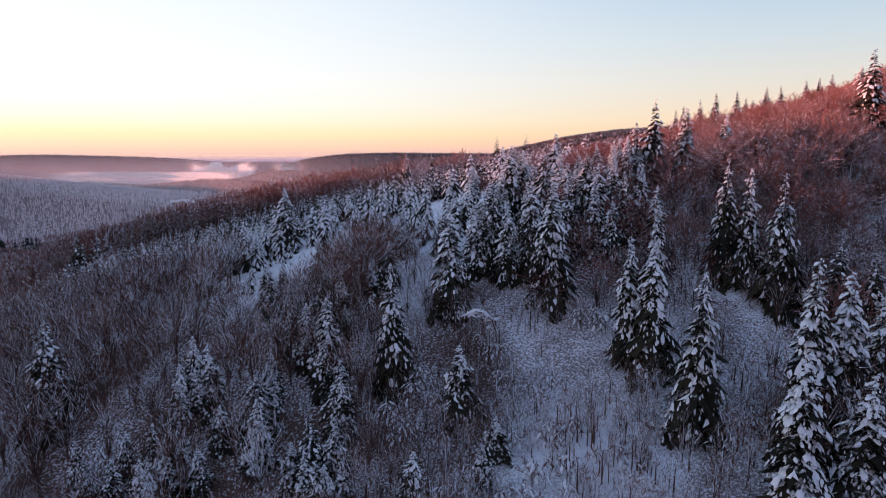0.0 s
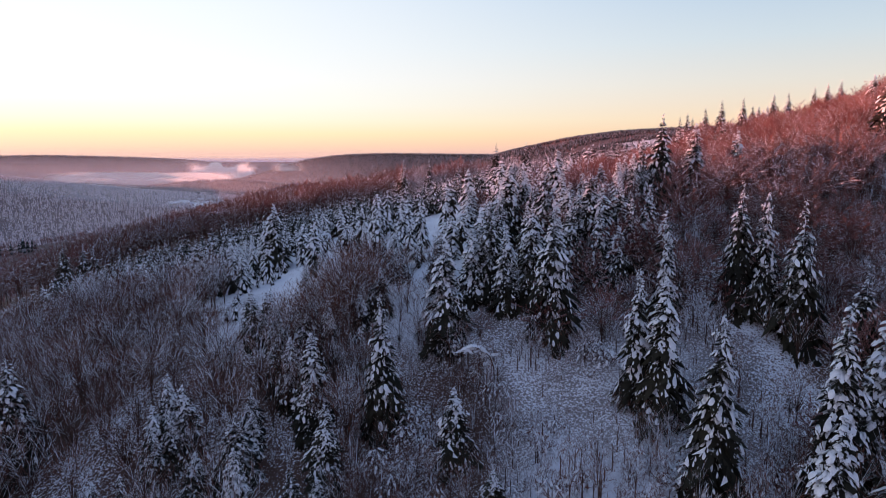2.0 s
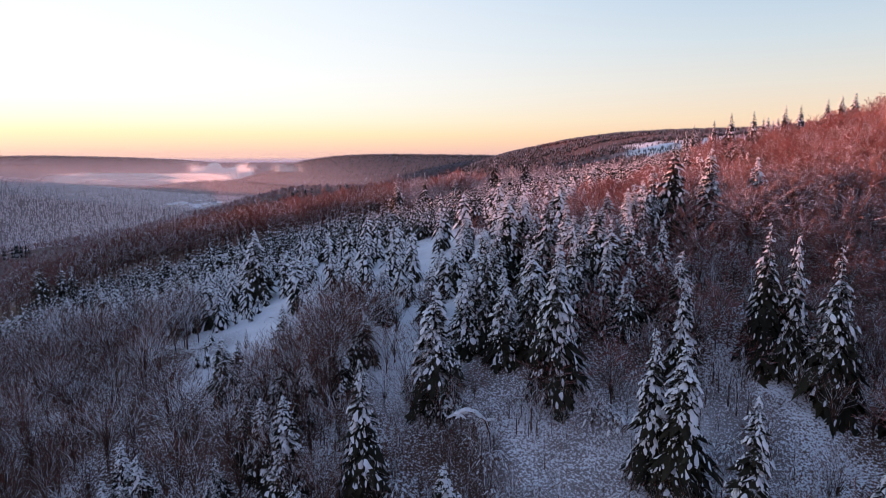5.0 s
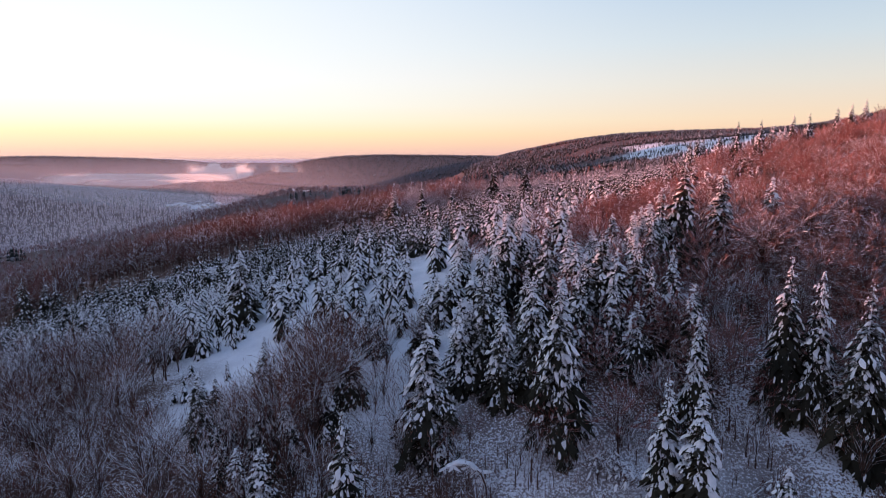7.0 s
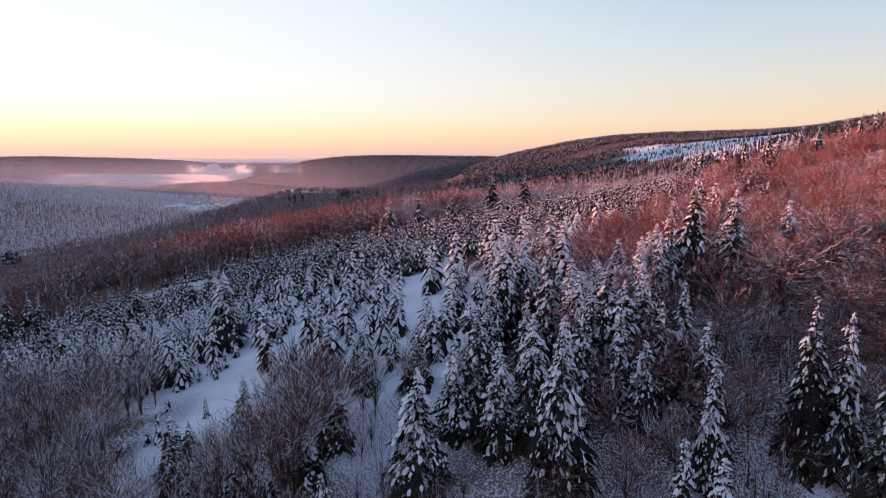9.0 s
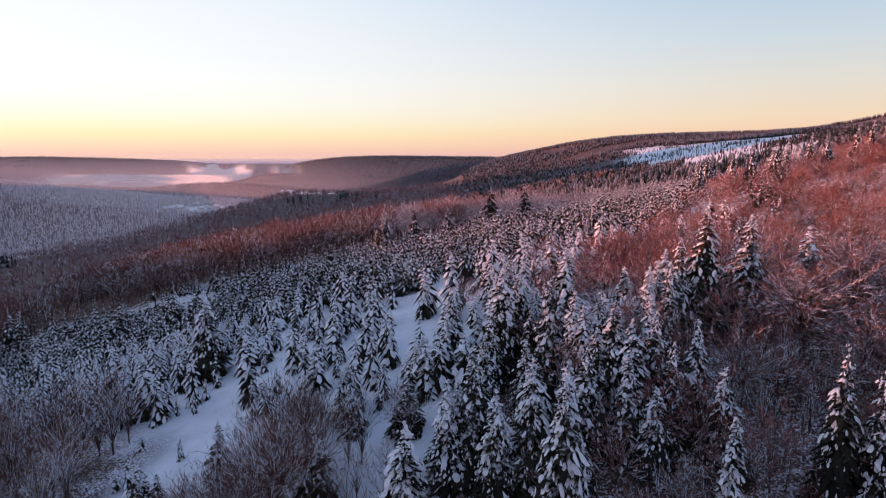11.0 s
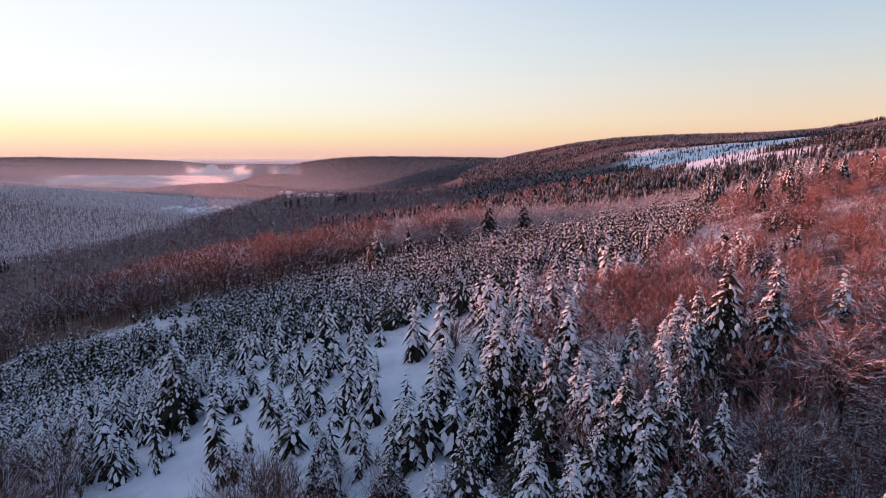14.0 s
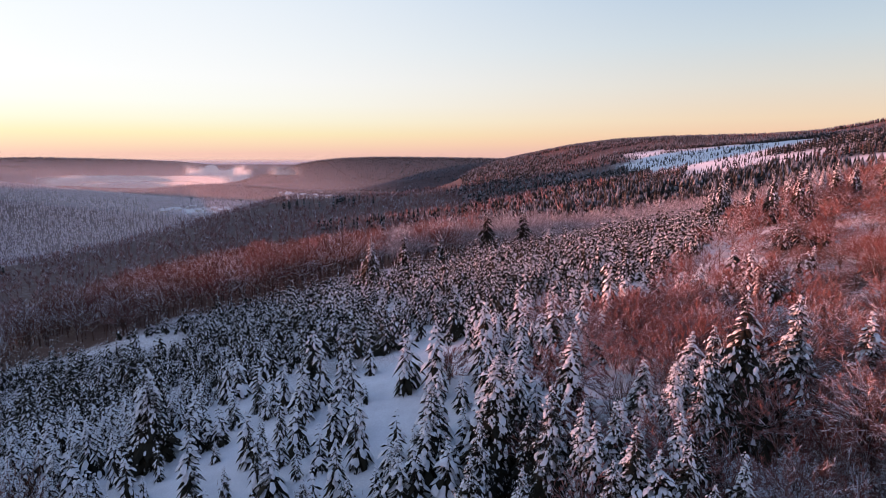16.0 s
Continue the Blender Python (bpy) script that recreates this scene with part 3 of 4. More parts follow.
SPRUCES_C = (
    (24.5, 84.2, 37.4, 1.0, 5), (21.2, 77.6, 33.9, 1.1, 0), (23.4, 79.9, 37.1, 0.9, 2), (25.9, 81.2, 38.6, 0.9, 4),
    (12.6, 72.0, 37.3, 0.9, 3), (8.0, 76.7, 34.0, 1.0, 1), (11.0, 77.4, 36.4, 1.0, 0), (6.3, 79.9, 36.5, 1.0, 5),
    (17.2, 81.9, 37.8, 1.0, 2), (22.9, 93.5, 41.0, 1.0, 3), (24.6, 90.6, 41.6, 0.9, 1), (18.9, 87.4, 39.7, 1.0, 4),
)
SPRUCES_D = (
    (17.0, 86.1, 38.6, 1.0, 0), (26.3, 89.6, 42.4, 0.9, 2), (23.2, 85.5, 39.6, 1.0, 1), (31.1, 92.9, 47.6, 1.0, 5),
    (28.2, 92.2, 44.4, 0.9, 2), (36.2, 94.0, 46.6, 1.1, 2), (41.6, 92.5, 45.4, 1.1, 1), (0.8, 72.8, 33.0, 1.2, 0),
    (-28.5, 110.7, 33.8, 1.15, 0), (-94.0, 156.8, 20.2, 1.2, 3), (-90.0, 158.5, 20.0, 1.2, 2), (-86.5, 157.0, 19.6, 1.2, 4),
)
SPRUCES_E = (
    (17.5, 206.1, 45.4, 1.0, 5), (26.8, 204.2, 45.8, 1.0, 5), (-10.8, 182.6, 40.4, 1.1, 2), (-3.7, 189.2, 40.5, 1.0, 2),
    (70.7, 164.4, 55.4, 0.85, 5), (76.7, 165.7, 55.9, 0.85, 5), (72.0, 189.9, 54.0, 0.85, 5), (-17.0, 82.7, 28.8, 0.9, 2),
    (39.9, 156.4, 42.5, 0.85, 5), (63.9, 94.9, 55.0, 1.1, 5), (8.6, 89.8, 37.0, 1.0, 2), (5.0, 196.0, 38.5, 1.1, 0),
)


SPRUCES_F = (
    (85.8, 168.5, 57.4, 0.85, 5), (89.9, 169.2, 57.6, 0.85, 5), (97.0, 170.0, 59.2, 0.85, 5), (101.0, 171.0, 60.2, 0.85, 5), (105.0, 172.0, 61.2, 0.85, 5), (74.0, 191.0, 52.6, 0.85, 5), (67.0, 165.2, 53.6, 0.85, 5),
    (79.6, 166.8, 54.4, 0.85, 5), (69.2, 188.0, 52.6, 0.85, 5),
)


def build_spruces():
    models = []
    for fine in (False, True):
        for k, (wide, snowy) in enumerate(((2.6, 0.34), (2.35, 0.50), (2.5, 0.28), (2.8, 0.34), (2.25, 0.30), (2.7, 0.14))):
            label = ("tall spruce, boughs bowed under thick white snow", "slender snow-laden spruce on the slope", "dark green spruce with clumps of snow",
                     "broad spruce heaped with snow on every bough", "narrow spruce with snow on drooping boughs", "dark spruce with only thin snow on its boughs")[k]
            made = spruce(100 + k, 12.0, wide, 34 if fine else 25, 11 if fine else 8, 2 if fine else 1, snowy, 0.04, 7 if fine else 3, 3, fine)
            models.append((kit("spruce_tree", made, SPRUCE_SLOTS, label, "spruce", "spruces on the hillside"), []))
    rng = random.Random(5)
    clump = []
    for x0, x1, y0, y1, low, high, count in ((-36, -9, 49, 65, 4.2, 7.6, 34), (36, 48, 44, 66, 8, 12, 8), (4, 29, 77, 98, 7, 11, 22), (-4, 6, 50, 58, 4, 6, 3),
                                             (74, 110, 130, 225, 6, 9, 8), (-20, 4, 84, 93, 4, 6, 5), (-24, -7, 70, 82, 4.5, 7, 9), (-70, -38, 100, 125, 4, 7, 9)):
        for n in range(count):
            x, y = rng.uniform(x0, x1), rng.uniform(y0, y1)
            clump.append((x, y, gz(x, y) + rng.uniform(low, high), rng.uniform(0.9, 1.15), 5 if x0 == 46 else rng.randrange(6)))
    for x, y, tip, girth, k in SPRUCES + SPRUCES_B + SPRUCES_C + SPRUCES_D + SPRUCES_E + SPRUCES_F + tuple(clump):
        root, done = models[k + (6 if y < 125 or x > 60 else 0)]
        high = max(4.0, tip - gz(x, y) + 0.2)
        wide = 1.15 * girth * (12.0 / high) ** 0.35
        stand(root, x, y, high, 12.0, wide, rng.uniform(0, 6), first=not done)
        done.append(1)


build_spruces()


# ---- zones of the plan ----
def in_glade(x, y):
    return math.hypot((x + 23.5) / 9, (y - 86) / 12) < 1 + 0.25 * noise.noise(Vector((x * 0.3, y * 0.3, 1)))


def side_of(x, y, ax, ay, bx, by):
    """Positive to the left of the line from a to b."""
    return (bx - ax) * (y - ay) - (by - ay) * (x - ax)


def lane(x, y):
    """An open strip of snow along the upper left edge of the plantation."""
    return -104 < x < -45 and -7 < y - 188 + 0.46 * (x + 103) + 2.5 * noise.noise(Vector((x * 0.09, y * 0.09, 2))) < 3


def plantation(x, y):
    low = y > 89 + 0.12 * abs(x) if x > -32 else y > 97 - 0.55 * (x + 32)
    top = side_of(x, y, -90, 166, 40, 216) < 0
    right = side_of(x, y, 9, 93, 30, 122) > 0 if y < 122 else side_of(x, y, 30, 122, 94, 205) > 0
    return low and top and right and x > -88


def clear_snow(x, y):
    """How open the snow lies in the middle of the plantation, 0 to 1."""
    d = math.hypot((x + 14 - 0.55 * (y - 108)) / 25, (y - 108) / 25)
    return 1 - float(smooth(0.78, 1.12, d + 0.22 * noise.noise(Vector((x * 0.11, y * 0.11, 3.0)))))


def build_plantation():
    rng = random.Random(11)
    models = [spruce(300 + k, 4.0, 0.80 + 0.12 * (k % 3), 13, 7, 1, 0.95, 0.03, 1, 2, True) for k in range(6)]
    small = [spruce(320 + k, 4.0, 0.78 + 0.12 * (k % 3), 10, 6, 0, 0.98, 0.03, 1, 2) for k in range(8)]
    tiny = [spruce(340 + k, 4.0, 0.74 + 0.12 * (k % 3), 7, 4.6, 0, 0.64, 0.03, 1, 1, False, 0.9) for k in range(8)]
    least = [spruce(360 + k, 4.0, 0.76 + 0.12 * (k % 3), 5, 4.2, 0, 0.52, 0.03, 1, 1, False, 0.8) for k in range(6)]
    label = "young spruce bent under fresh snow in the plantation"
    kits = [kit("young_spruce", m, SPRUCE_SLOTS, label, "young spruce", "young spruces in the plantation") for m in models]
    used = [False] * len(kits)
    near, rest = [], []
    step = 1.45
    for i in range(-64, 69):
        for j in range(52, 156):
            x, y = (i + rng.uniform(-0.48, 0.48)) * step, (j + rng.uniform(-0.48, 0.48)) * step
            mixed = not plantation(x, y) and plantation(x - 24, y) and noise.noise(Vector((x * 0.07, y * 0.07, 12))) < -0.08
            if not (plantation(x, y) or mixed or in_glade(x, y)) or lane(x, y) or rng.random() < 0.06:
                continue
            high = rng.choice((rng.uniform(1.5, 3.0), rng.uniform(2.6, 4.2), rng.uniform(3.0, 5.0)))
            crowd = noise.noise(Vector((x * 0.32, y * 0.32, 4))) + 0.5 * noise.noise(Vector((x * 0.8, y * 0.8, 6)))
            bare_snow = max(clear_snow(x, y), 1.0 if in_glade(x, y) else 0.0, 0.42 * (1 - float(smooth(112, 128, y))))
            if crowd < -0.42 + 0.60 * bare_snow or rng.random() < 0.05 + 0.32 * bare_snow:
                continue
            high *= min(1.35, 0.95 + 0.7 * crowd) * (1.12 - 0.12 * smooth(112, 150, y)) * (1 + 0.22 * bare_snow)
            if in_glade(x, y) and y < 97:
                if rng.random() < 0.45:
                    continue
                high *= 0.55
            (near if y < 127 and x > -48 else rest).append((x, y, high, rng.uniform(0.85, 1.25) * (1 - 0.14 * smooth(130, 160, y)), rng.uniform(0, 6.28)))
    rng.shuffle(near)
    for n, (x, y, high, wide, turn) in enumerate(near[:290]):
        k = n % len(kits)
        stand(kits[k], x, y, high, 4.0, wide, turn, first=not used[k], sink=0.1)
        used[k] = True
    far = [(x, y, gz(x, y) - 0.1, high / 4.0, wide, turn) for x, y, high, wide, turn in near[290:] + rest]
    slots = (M_BARK, M_NEEDLE, M_CLUMP)
    scatter("young_spruces", small, [q for q in far if q[1] < 124], slots, "dense young spruces white with snow", "young spruces")
    scatter("plantation_rows", tiny, [q for q in far if 124 <= q[1] < 160], slots, "far rows of snow-covered young spruces", "young spruces")
    scatter("plantation_top", least, [q for q in far if q[1] >= 160], slots, "snow-covered young spruces up to the wood's edge", "young spruces")
    return len(near), len(rest)


build_plantation()


def build_bare_trees():
    rng = random.Random(23)
    tall = [dome_tree(400 + k, 9.0, 4.0 + 0.3 * (k % 2), 46, 8, 9, 0.036, 0.038) if k < 4 else dome_tree(400 + k, 9.0, 4.4, 44, 6, 5, 0.024, 0.085, -0.25, 1.1, 0.62, 0.22, 0.14) for k in range(7)]
    thin = [dome_tree(430 + k, 9.0, 3.9 if k % 3 == 0 else 3.2, 24, 4, 3, 0.024, 0.070, -0.2, 1.5, 0.66, 0.20, 0.12) for k in range(7)]
    bush = [bare_tree(445 + k, 9.0, 3.6, 8, 4, 5, True, 0.032, 0.10) for k in range(5)]
    fans = [dome_tree(420 + k, 9.0, 3.9, 28, 9, 6, 0.028, 0.046, 0.0, 1.2, 0.98, 0.09, 0.16) for k in range(7)]
    crowns = [dome_tree(470 + k, 9.0, 3.9, 20, 6, 4, 0.050, 0.050, 0.0, 1.0, 0.98, 0.10, 0.16) for k in range(7)]
    slim = [dome_tree(460 + k, 9.0, 3.0, 11, 3, 4, 0.042, 0.075) for k in range(7)]
    grey_slots = BARE_SLOTS[:2] + (("crown", (2,), M_GREYTWIG, False),)
    warm_slots = [BARE_SLOTS[:2] + (("crown", (2,), m, False),) for m in (M_TWIG, M_SUNLIT_TWIG, M_FROST, M_SUNLIT_TWIG)]
    kits = [kit("bare_tree", t, warm_slots[k] if k < 4 else grey_slots, "leafless reddish brown broadleaf tree dusted with snow" if k < 4 else
                "leafless grey broadleaf tree with frosted twigs", "bare tree", "bare trees on the hillside") for k, t in enumerate(tall)]
    used = [False] * len(kits)
    single, many = [], []

    def grow(x0, x1, y0, y1, step, low, high, keep, chance, inside, girth=(0.85, 1.2), taller=lambda y: 1.0):
        nx, ny = int((x1 - x0) / step), int((y1 - y0) / step)
        for i in range(nx):
            for j in range(ny):
                x, y = x0 + (i + rng.random()) * step, y0 + (j + rng.random()) * step
                if inside(x, y) and rng.random() < chance and not plantation(x, y) and not lane(x, y):
                    (single if rng.random() < keep else many).append((x, y, rng.uniform(low, high) * taller(y), rng.uniform(*girth), rng.uniform(0, 6.28)))

    # wood below the plantation
    grow(-78, -8, 44, 104, 2.8, 6.0, 10.0, 0.16, 0.9, lambda x, y: not in_glade(x, y) and not (-40 < x < -8 and y < 67 and rng.random() < 0.6))
    # hillside above the spruces
    grow(14, 122, 70, 226, 4.5, 4.2, 6.8, 0.2, 0.95, lambda x, y: (side_of(x, y, 8, 92, 82, 206) < 0 or y < 90) and noise.noise(Vector((x * 0.07, y * 0.07, 12))) > -0.6, (1.0, 1.3), lambda y: 1.4 - 0.4 * smooth(95, 118, y))
    # wood along the plantation's upper edge
    start = len(many)
    grow(-120, 40, 160, 262, 3.0, 9.5, 12.5, 0.03, 0.92, lambda x, y: side_of(x, y, -90, 168, 40, 218) > 25 and not any(abs(x - a) < 4.5 and y < b + 3 for a, b in ((-10.8, 182.6), (-3.7, 189.2), (5.0, 196.0), (17.5, 206.1), (26.8, 204.2))))
    upper = [q for q in many[start:] if q[0] < -12]
    pale = [q for q in many[start:] if q[0] >= -12]
    del many[start:]
    before = len(many)
    grow(28, 125, 222, 275, 3.4, 8.5, 11.5, 0.0, 0.92, lambda x, y: True)
    frosty = many[before:]
    del many[before:]
    # thin poles on the near slope
    grow(34, 66, 66, 96, 3.0, 3.0, 6.0, 0.2, 0.8, lambda x, y: True)
    grow(30, 75, 45, 68, 3.0, 5, 9, 0.1, 0.7, lambda x, y: True)
    grow(-8, 30, 68, 100, 4.0, 4, 7, 0.1, 0.45, lambda x, y: True)
    grow(-8, 2, 70, 91, 2.9, 4, 8, 0.0, 0.8, lambda x, y: True)
    grow(-8, 4, 44, 70, 2.7, 2.5, 6, 0.0, 0.8, lambda x, y: True)
    before = len(many)
    grow(-10, 32, 44, 72, 1.7, 1.2, 4.2, 0.0, 0.62, lambda x, y: noise.noise(Vector((x * 0.13, y * 0.13, 5))) > -0.15)
    grow(-42, -8, 44, 68, 3.0, 1.2, 3.2, 0.0, 0.6, lambda x, y: True)
    grow(36, 112, 72, 200, 3.6, 1.2, 2.8, 0.0, 0.7, lambda x, y: side_of(x, y, 8, 92, 82, 206) < 0)
    low = [(x, y, gz(x, y) - 0.1, high / 9.0, wide, turn) for x, y, high, wide, turn in many[before:]]
    del many[before:]
    scatter("frosted_bushes", bush, low[::2], (M_LIMB, M_LIMB, M_GREYTWIG), "low leafless bushes rimed with frost", "bushes")
    scatter("brown_bushes", bush, low[1::2], (M_LIMB, M_LIMB, M_BROWN), "low dark brown leafless bushes in the snow", "bushes")
    poles = [bare_tree(480 + k, 9.0, 1.0, 6, 3, 3, True, 0.04) for k in range(6)]
    stems = []
    for n in range(1700):
        x, y = rng.uniform(-12, 62), rng.uniform(44, 92)
        if (y < 72 or x > 14) and noise.noise(Vector((x * 0.1, y * 0.1, 9))) > -0.2:
            stems.append((x, y, gz(x, y) - 0.15, rng.uniform(2.0, 6.0) / 9.0, rng.uniform(0.9, 1.4), rng.uniform(0, 6.28)))
    scatter("pole_thicket", poles, stems, (M_LIMB, M_LIMB, M_GREYTWIG), "thin bare stems standing in the snow", "saplings")
    for x, y, high, wide in ((-10.2, 77.0, 10.6, 1.1), (-13.4, 76.0, 9.0, 1.1), (-8.4, 80.5, 9.2, 1.1), (-12.0, 82.0, 7.2, 1.2), (-17.5, 75.0, 8.0, 1.1), (6.4, 112, 5.2, 1.3), (19.5, 119, 6.5, 1.3), (24, 112, 5.5, 1.2), (28, 110, 6.0, 1.3), (36, 117, 6.5, 1.2),
                             (-10.5, 89.0, 4.2, 1.4), (31, 105, 6.5, 1.3), (35, 106, 6.5, 1.3)):
        single.append((x, y, high, wide, rng.uniform(0, 6)))
    # a close stand of red broadleaves above the spruces
    for k in range(20):
        a, d = 2.4 * k, 2.1 * math.sqrt(k + 0.5)
        single.append((30 + math.cos(a) * d * 0.9, 110 + math.sin(a) * d, rng.uniform(4.6, 6.8), rng.uniform(1.1, 1.5), rng.uniform(0, 6)))
    for n, (x, y, high, wide, turn) in enumerate(single[-165:]):
        k = 4 + n % 3 if x < -8 and y < 106 else n % 4
        stand(kits[k], x, y, high, 9.0, wide, turn, first=not used[k])
        used[k] = True
    rest = [(x, y, gz(x, y) - 0.15, high / 9.0, wide, turn) for x, y, high, wide, turn in many + single[:-165]]
    hill = [q for q in rest if q[1] > 106 or (q[0] > 2 and q[1] > 70)]
    for k, (name, mat, label) in enumerate((("bare_woodland", M_TWIG, "leafless red-brown woodland with frosted twigs"), ("salmon_woodland", M_SUNLIT_TWIG, "leafless woodland tinted salmon like low sunlight"),
                                            ("rimed_woodland", M_FROST, "leafless woodland pale with hoar frost"))):
        scatter(name, fans, [q for q in hill[k::3] if q[1] < 135], (M_LIMB, M_LIMB, mat), label, "bare woods")
        scatter("upper_" + name, crowns, [q for q in hill[k::3] if q[1] >= 135], (M_LIMB, M_LIMB, mat), label + " on the upper hillside", "bare woods")
    wood = [q for q in rest if q[1] <= 106 and not (q[0] > 2 and q[1] > 70)]
    scatter("frosted_undergrowth", thin, wood[::2], (M_LIMB, M_SNOWTWIG, M_GREYTWIG), "leafless wood with every branch rimed white", "bare woods")
    scatter("brown_undergrowth", thin, wood[1::2], (M_BARK, M_LIMB, M_BROWN), "dark brown leafless wood with thin frost", "bare woods")
    rest = [(x, y, gz(x, y) - 0.15, high / 9.0, wide, turn) for x, y, high, wide, turn in upper]
    # half of this wood takes darker twigs in place of deeper shade
    scatter("red_woodland", slim, rest[::2], (M_LIMB, M_LIMB, M_BROWN), "leafless red-brown wood behind the plantation", "bare woods")
    scatter("edge_woodland", slim, rest[1::2], (M_LIMB, M_LIMB, M_GREYTWIG), "tall leafless wood along the plantation edge", "bare woods")
    rest = [(x, y, gz(x, y) - 0.15, high / 9.0, wide, turn) for x, y, high, wide, turn in frosty + pale]
    scatter("frosted_woodland", slim, rest, (M_LIMB, M_HOAR, M_HOAR), "pale band of leafless trees white with hoar frost", "bare woods")


build_bare_trees()


# ---- distant woods ----
def build_far_woods():
    rng = np.random.default_rng(7)

    def sown(x0, x1, y0, y1, count, low, high, keep):
        x, y = rng.uniform(x0, x1, count), rng.uniform(y0, y1, count)
        ok = keep(x, y)
        x, y = x[ok], y[ok]
        n = len(x)
        return list(zip(x, y, ground_z(x, y) - 0.3, rng.uniform(low, high, n), rng.uniform(0.85, 1.25, n), rng.uniform(0, 6.28, n)))

    def patch(x, y, size):
        return 0.5 + 0.5 * ripples(x + 90, y - 30, size)

    conifers = [far_conifer(k) for k in range(5)]
    leafless = [far_broadleaf(20 + k, 7, 0.026) for k in range(5)]
    fine = [far_conifer(40 + k, 1, 5) for k in range(4)]
    open_wood = lambda x, y: wooded(x, y)
    rim = lambda x, y: (y > fall_line(x) + 70 + 25 * ripples(x, y, 45) + rng.normal(0, 12, x.shape)) & (x < -240)
    edge = lambda x, y: (np.hypot(x - 5, y - 105) > 165) & (y > 262 + 0 * x) | (x < -118)
    # spruce wood behind the pale band
    wood = sown(-10, 210, 285, 430, 1900, 8, 13, open_wood)
    wood += sown(180, 430, 470, 1030, 3400, 1.8, 4.5, lambda x, y: snowfield(x, y) & (patch(x, y, 26) + 0.35 * rng.random(x.shape) > 0.42 + 0.40 * smooth(250, 330, x)))
    wood += sown(-700, 150, 250, 1050, 5200, 9, 15, lambda x, y: open_wood(x, y) & edge(x, y) & (patch(x, y, 70) > np.where(x < -0.12 * y - 40, 0.96, 0.62)) & (x < 0.3 * y) & ~rim(x, y))
    wood += sown(60, 700, 430, 800, 8200, 5, 8, lambda x, y: open_wood(x, y) & (patch(x, y, 55) > 0.30))
    wood += sown(120, 330, 180, 430, 260, 9, 13, lambda x, y: open_wood(x, y))
    scatter("spruce_forest", conifers, wood, (M_FARTREE,), "dark spruce forest powdered with snow", "forest")
    bare = sown(-700, 150, 225, 1050, 9500, 8, 13, lambda x, y: open_wood(x, y) & edge(x, y) & (patch(x, y, 70) < 0.9) & (x < 0.3 * y) & ~rim(x, y))
    bare += sown(60, 700, 430, 1700, 5600, 5, 8, lambda x, y: open_wood(x, y) & (patch(x, y, 55) < 0.6))
    scatter("broadleaf_forest", leafless, bare, (M_FARBARE,), "leafless reddish broadleaf forest with frost", "forest")
    bare = sown(110, 360, 60, 430, 2000, 5, 8, lambda x, y: open_wood(x, y))
    scatter("hilltop_wood", [far_broadleaf(30 + k, 20, 0.014) for k in range(5)], bare, (M_FARBARE,), "leafless reddish wood on the hilltop", "bare woods")
    rimed = sown(-1750, -380, 1050, 2250, 17000, 8, 13, lambda x, y: open_wood(x, y))
    rimed += sown(-1250, -240, 640, 1080, 11000, 8, 13, lambda x, y: open_wood(x, y) & rim(x, y))
    scatter("rimed_forest", [far_conifer(60 + k, 2, 5) for k in range(4)], rimed, (M_HAZY_RIME,), "hoar-frosted forest on the valley side, tinted pale pink like haze", "forest")
    far = sown(40, 800, 780, 1750, 20000, 5, 8, lambda x, y: open_wood(x, y) & (patch(x, y, 55) > 0.22))
    far += sown(-1900, -300, 2250, 3000, 5000, 9, 15, lambda x, y: open_wood(x, y))
    far += sown(-1300, 700, 2700, 3700, 10000, 10, 16, lambda x, y: open_wood(x, y))
    far += sown(-4200, -1500, 3900, 4500, 4000, 12, 18, lambda x, y: open_wood(x, y))
    scatter("valley_forest", fine, far, (M_FARTREE,), "snow-dusted forest on hills across the valley", "forest")


build_far_woods()


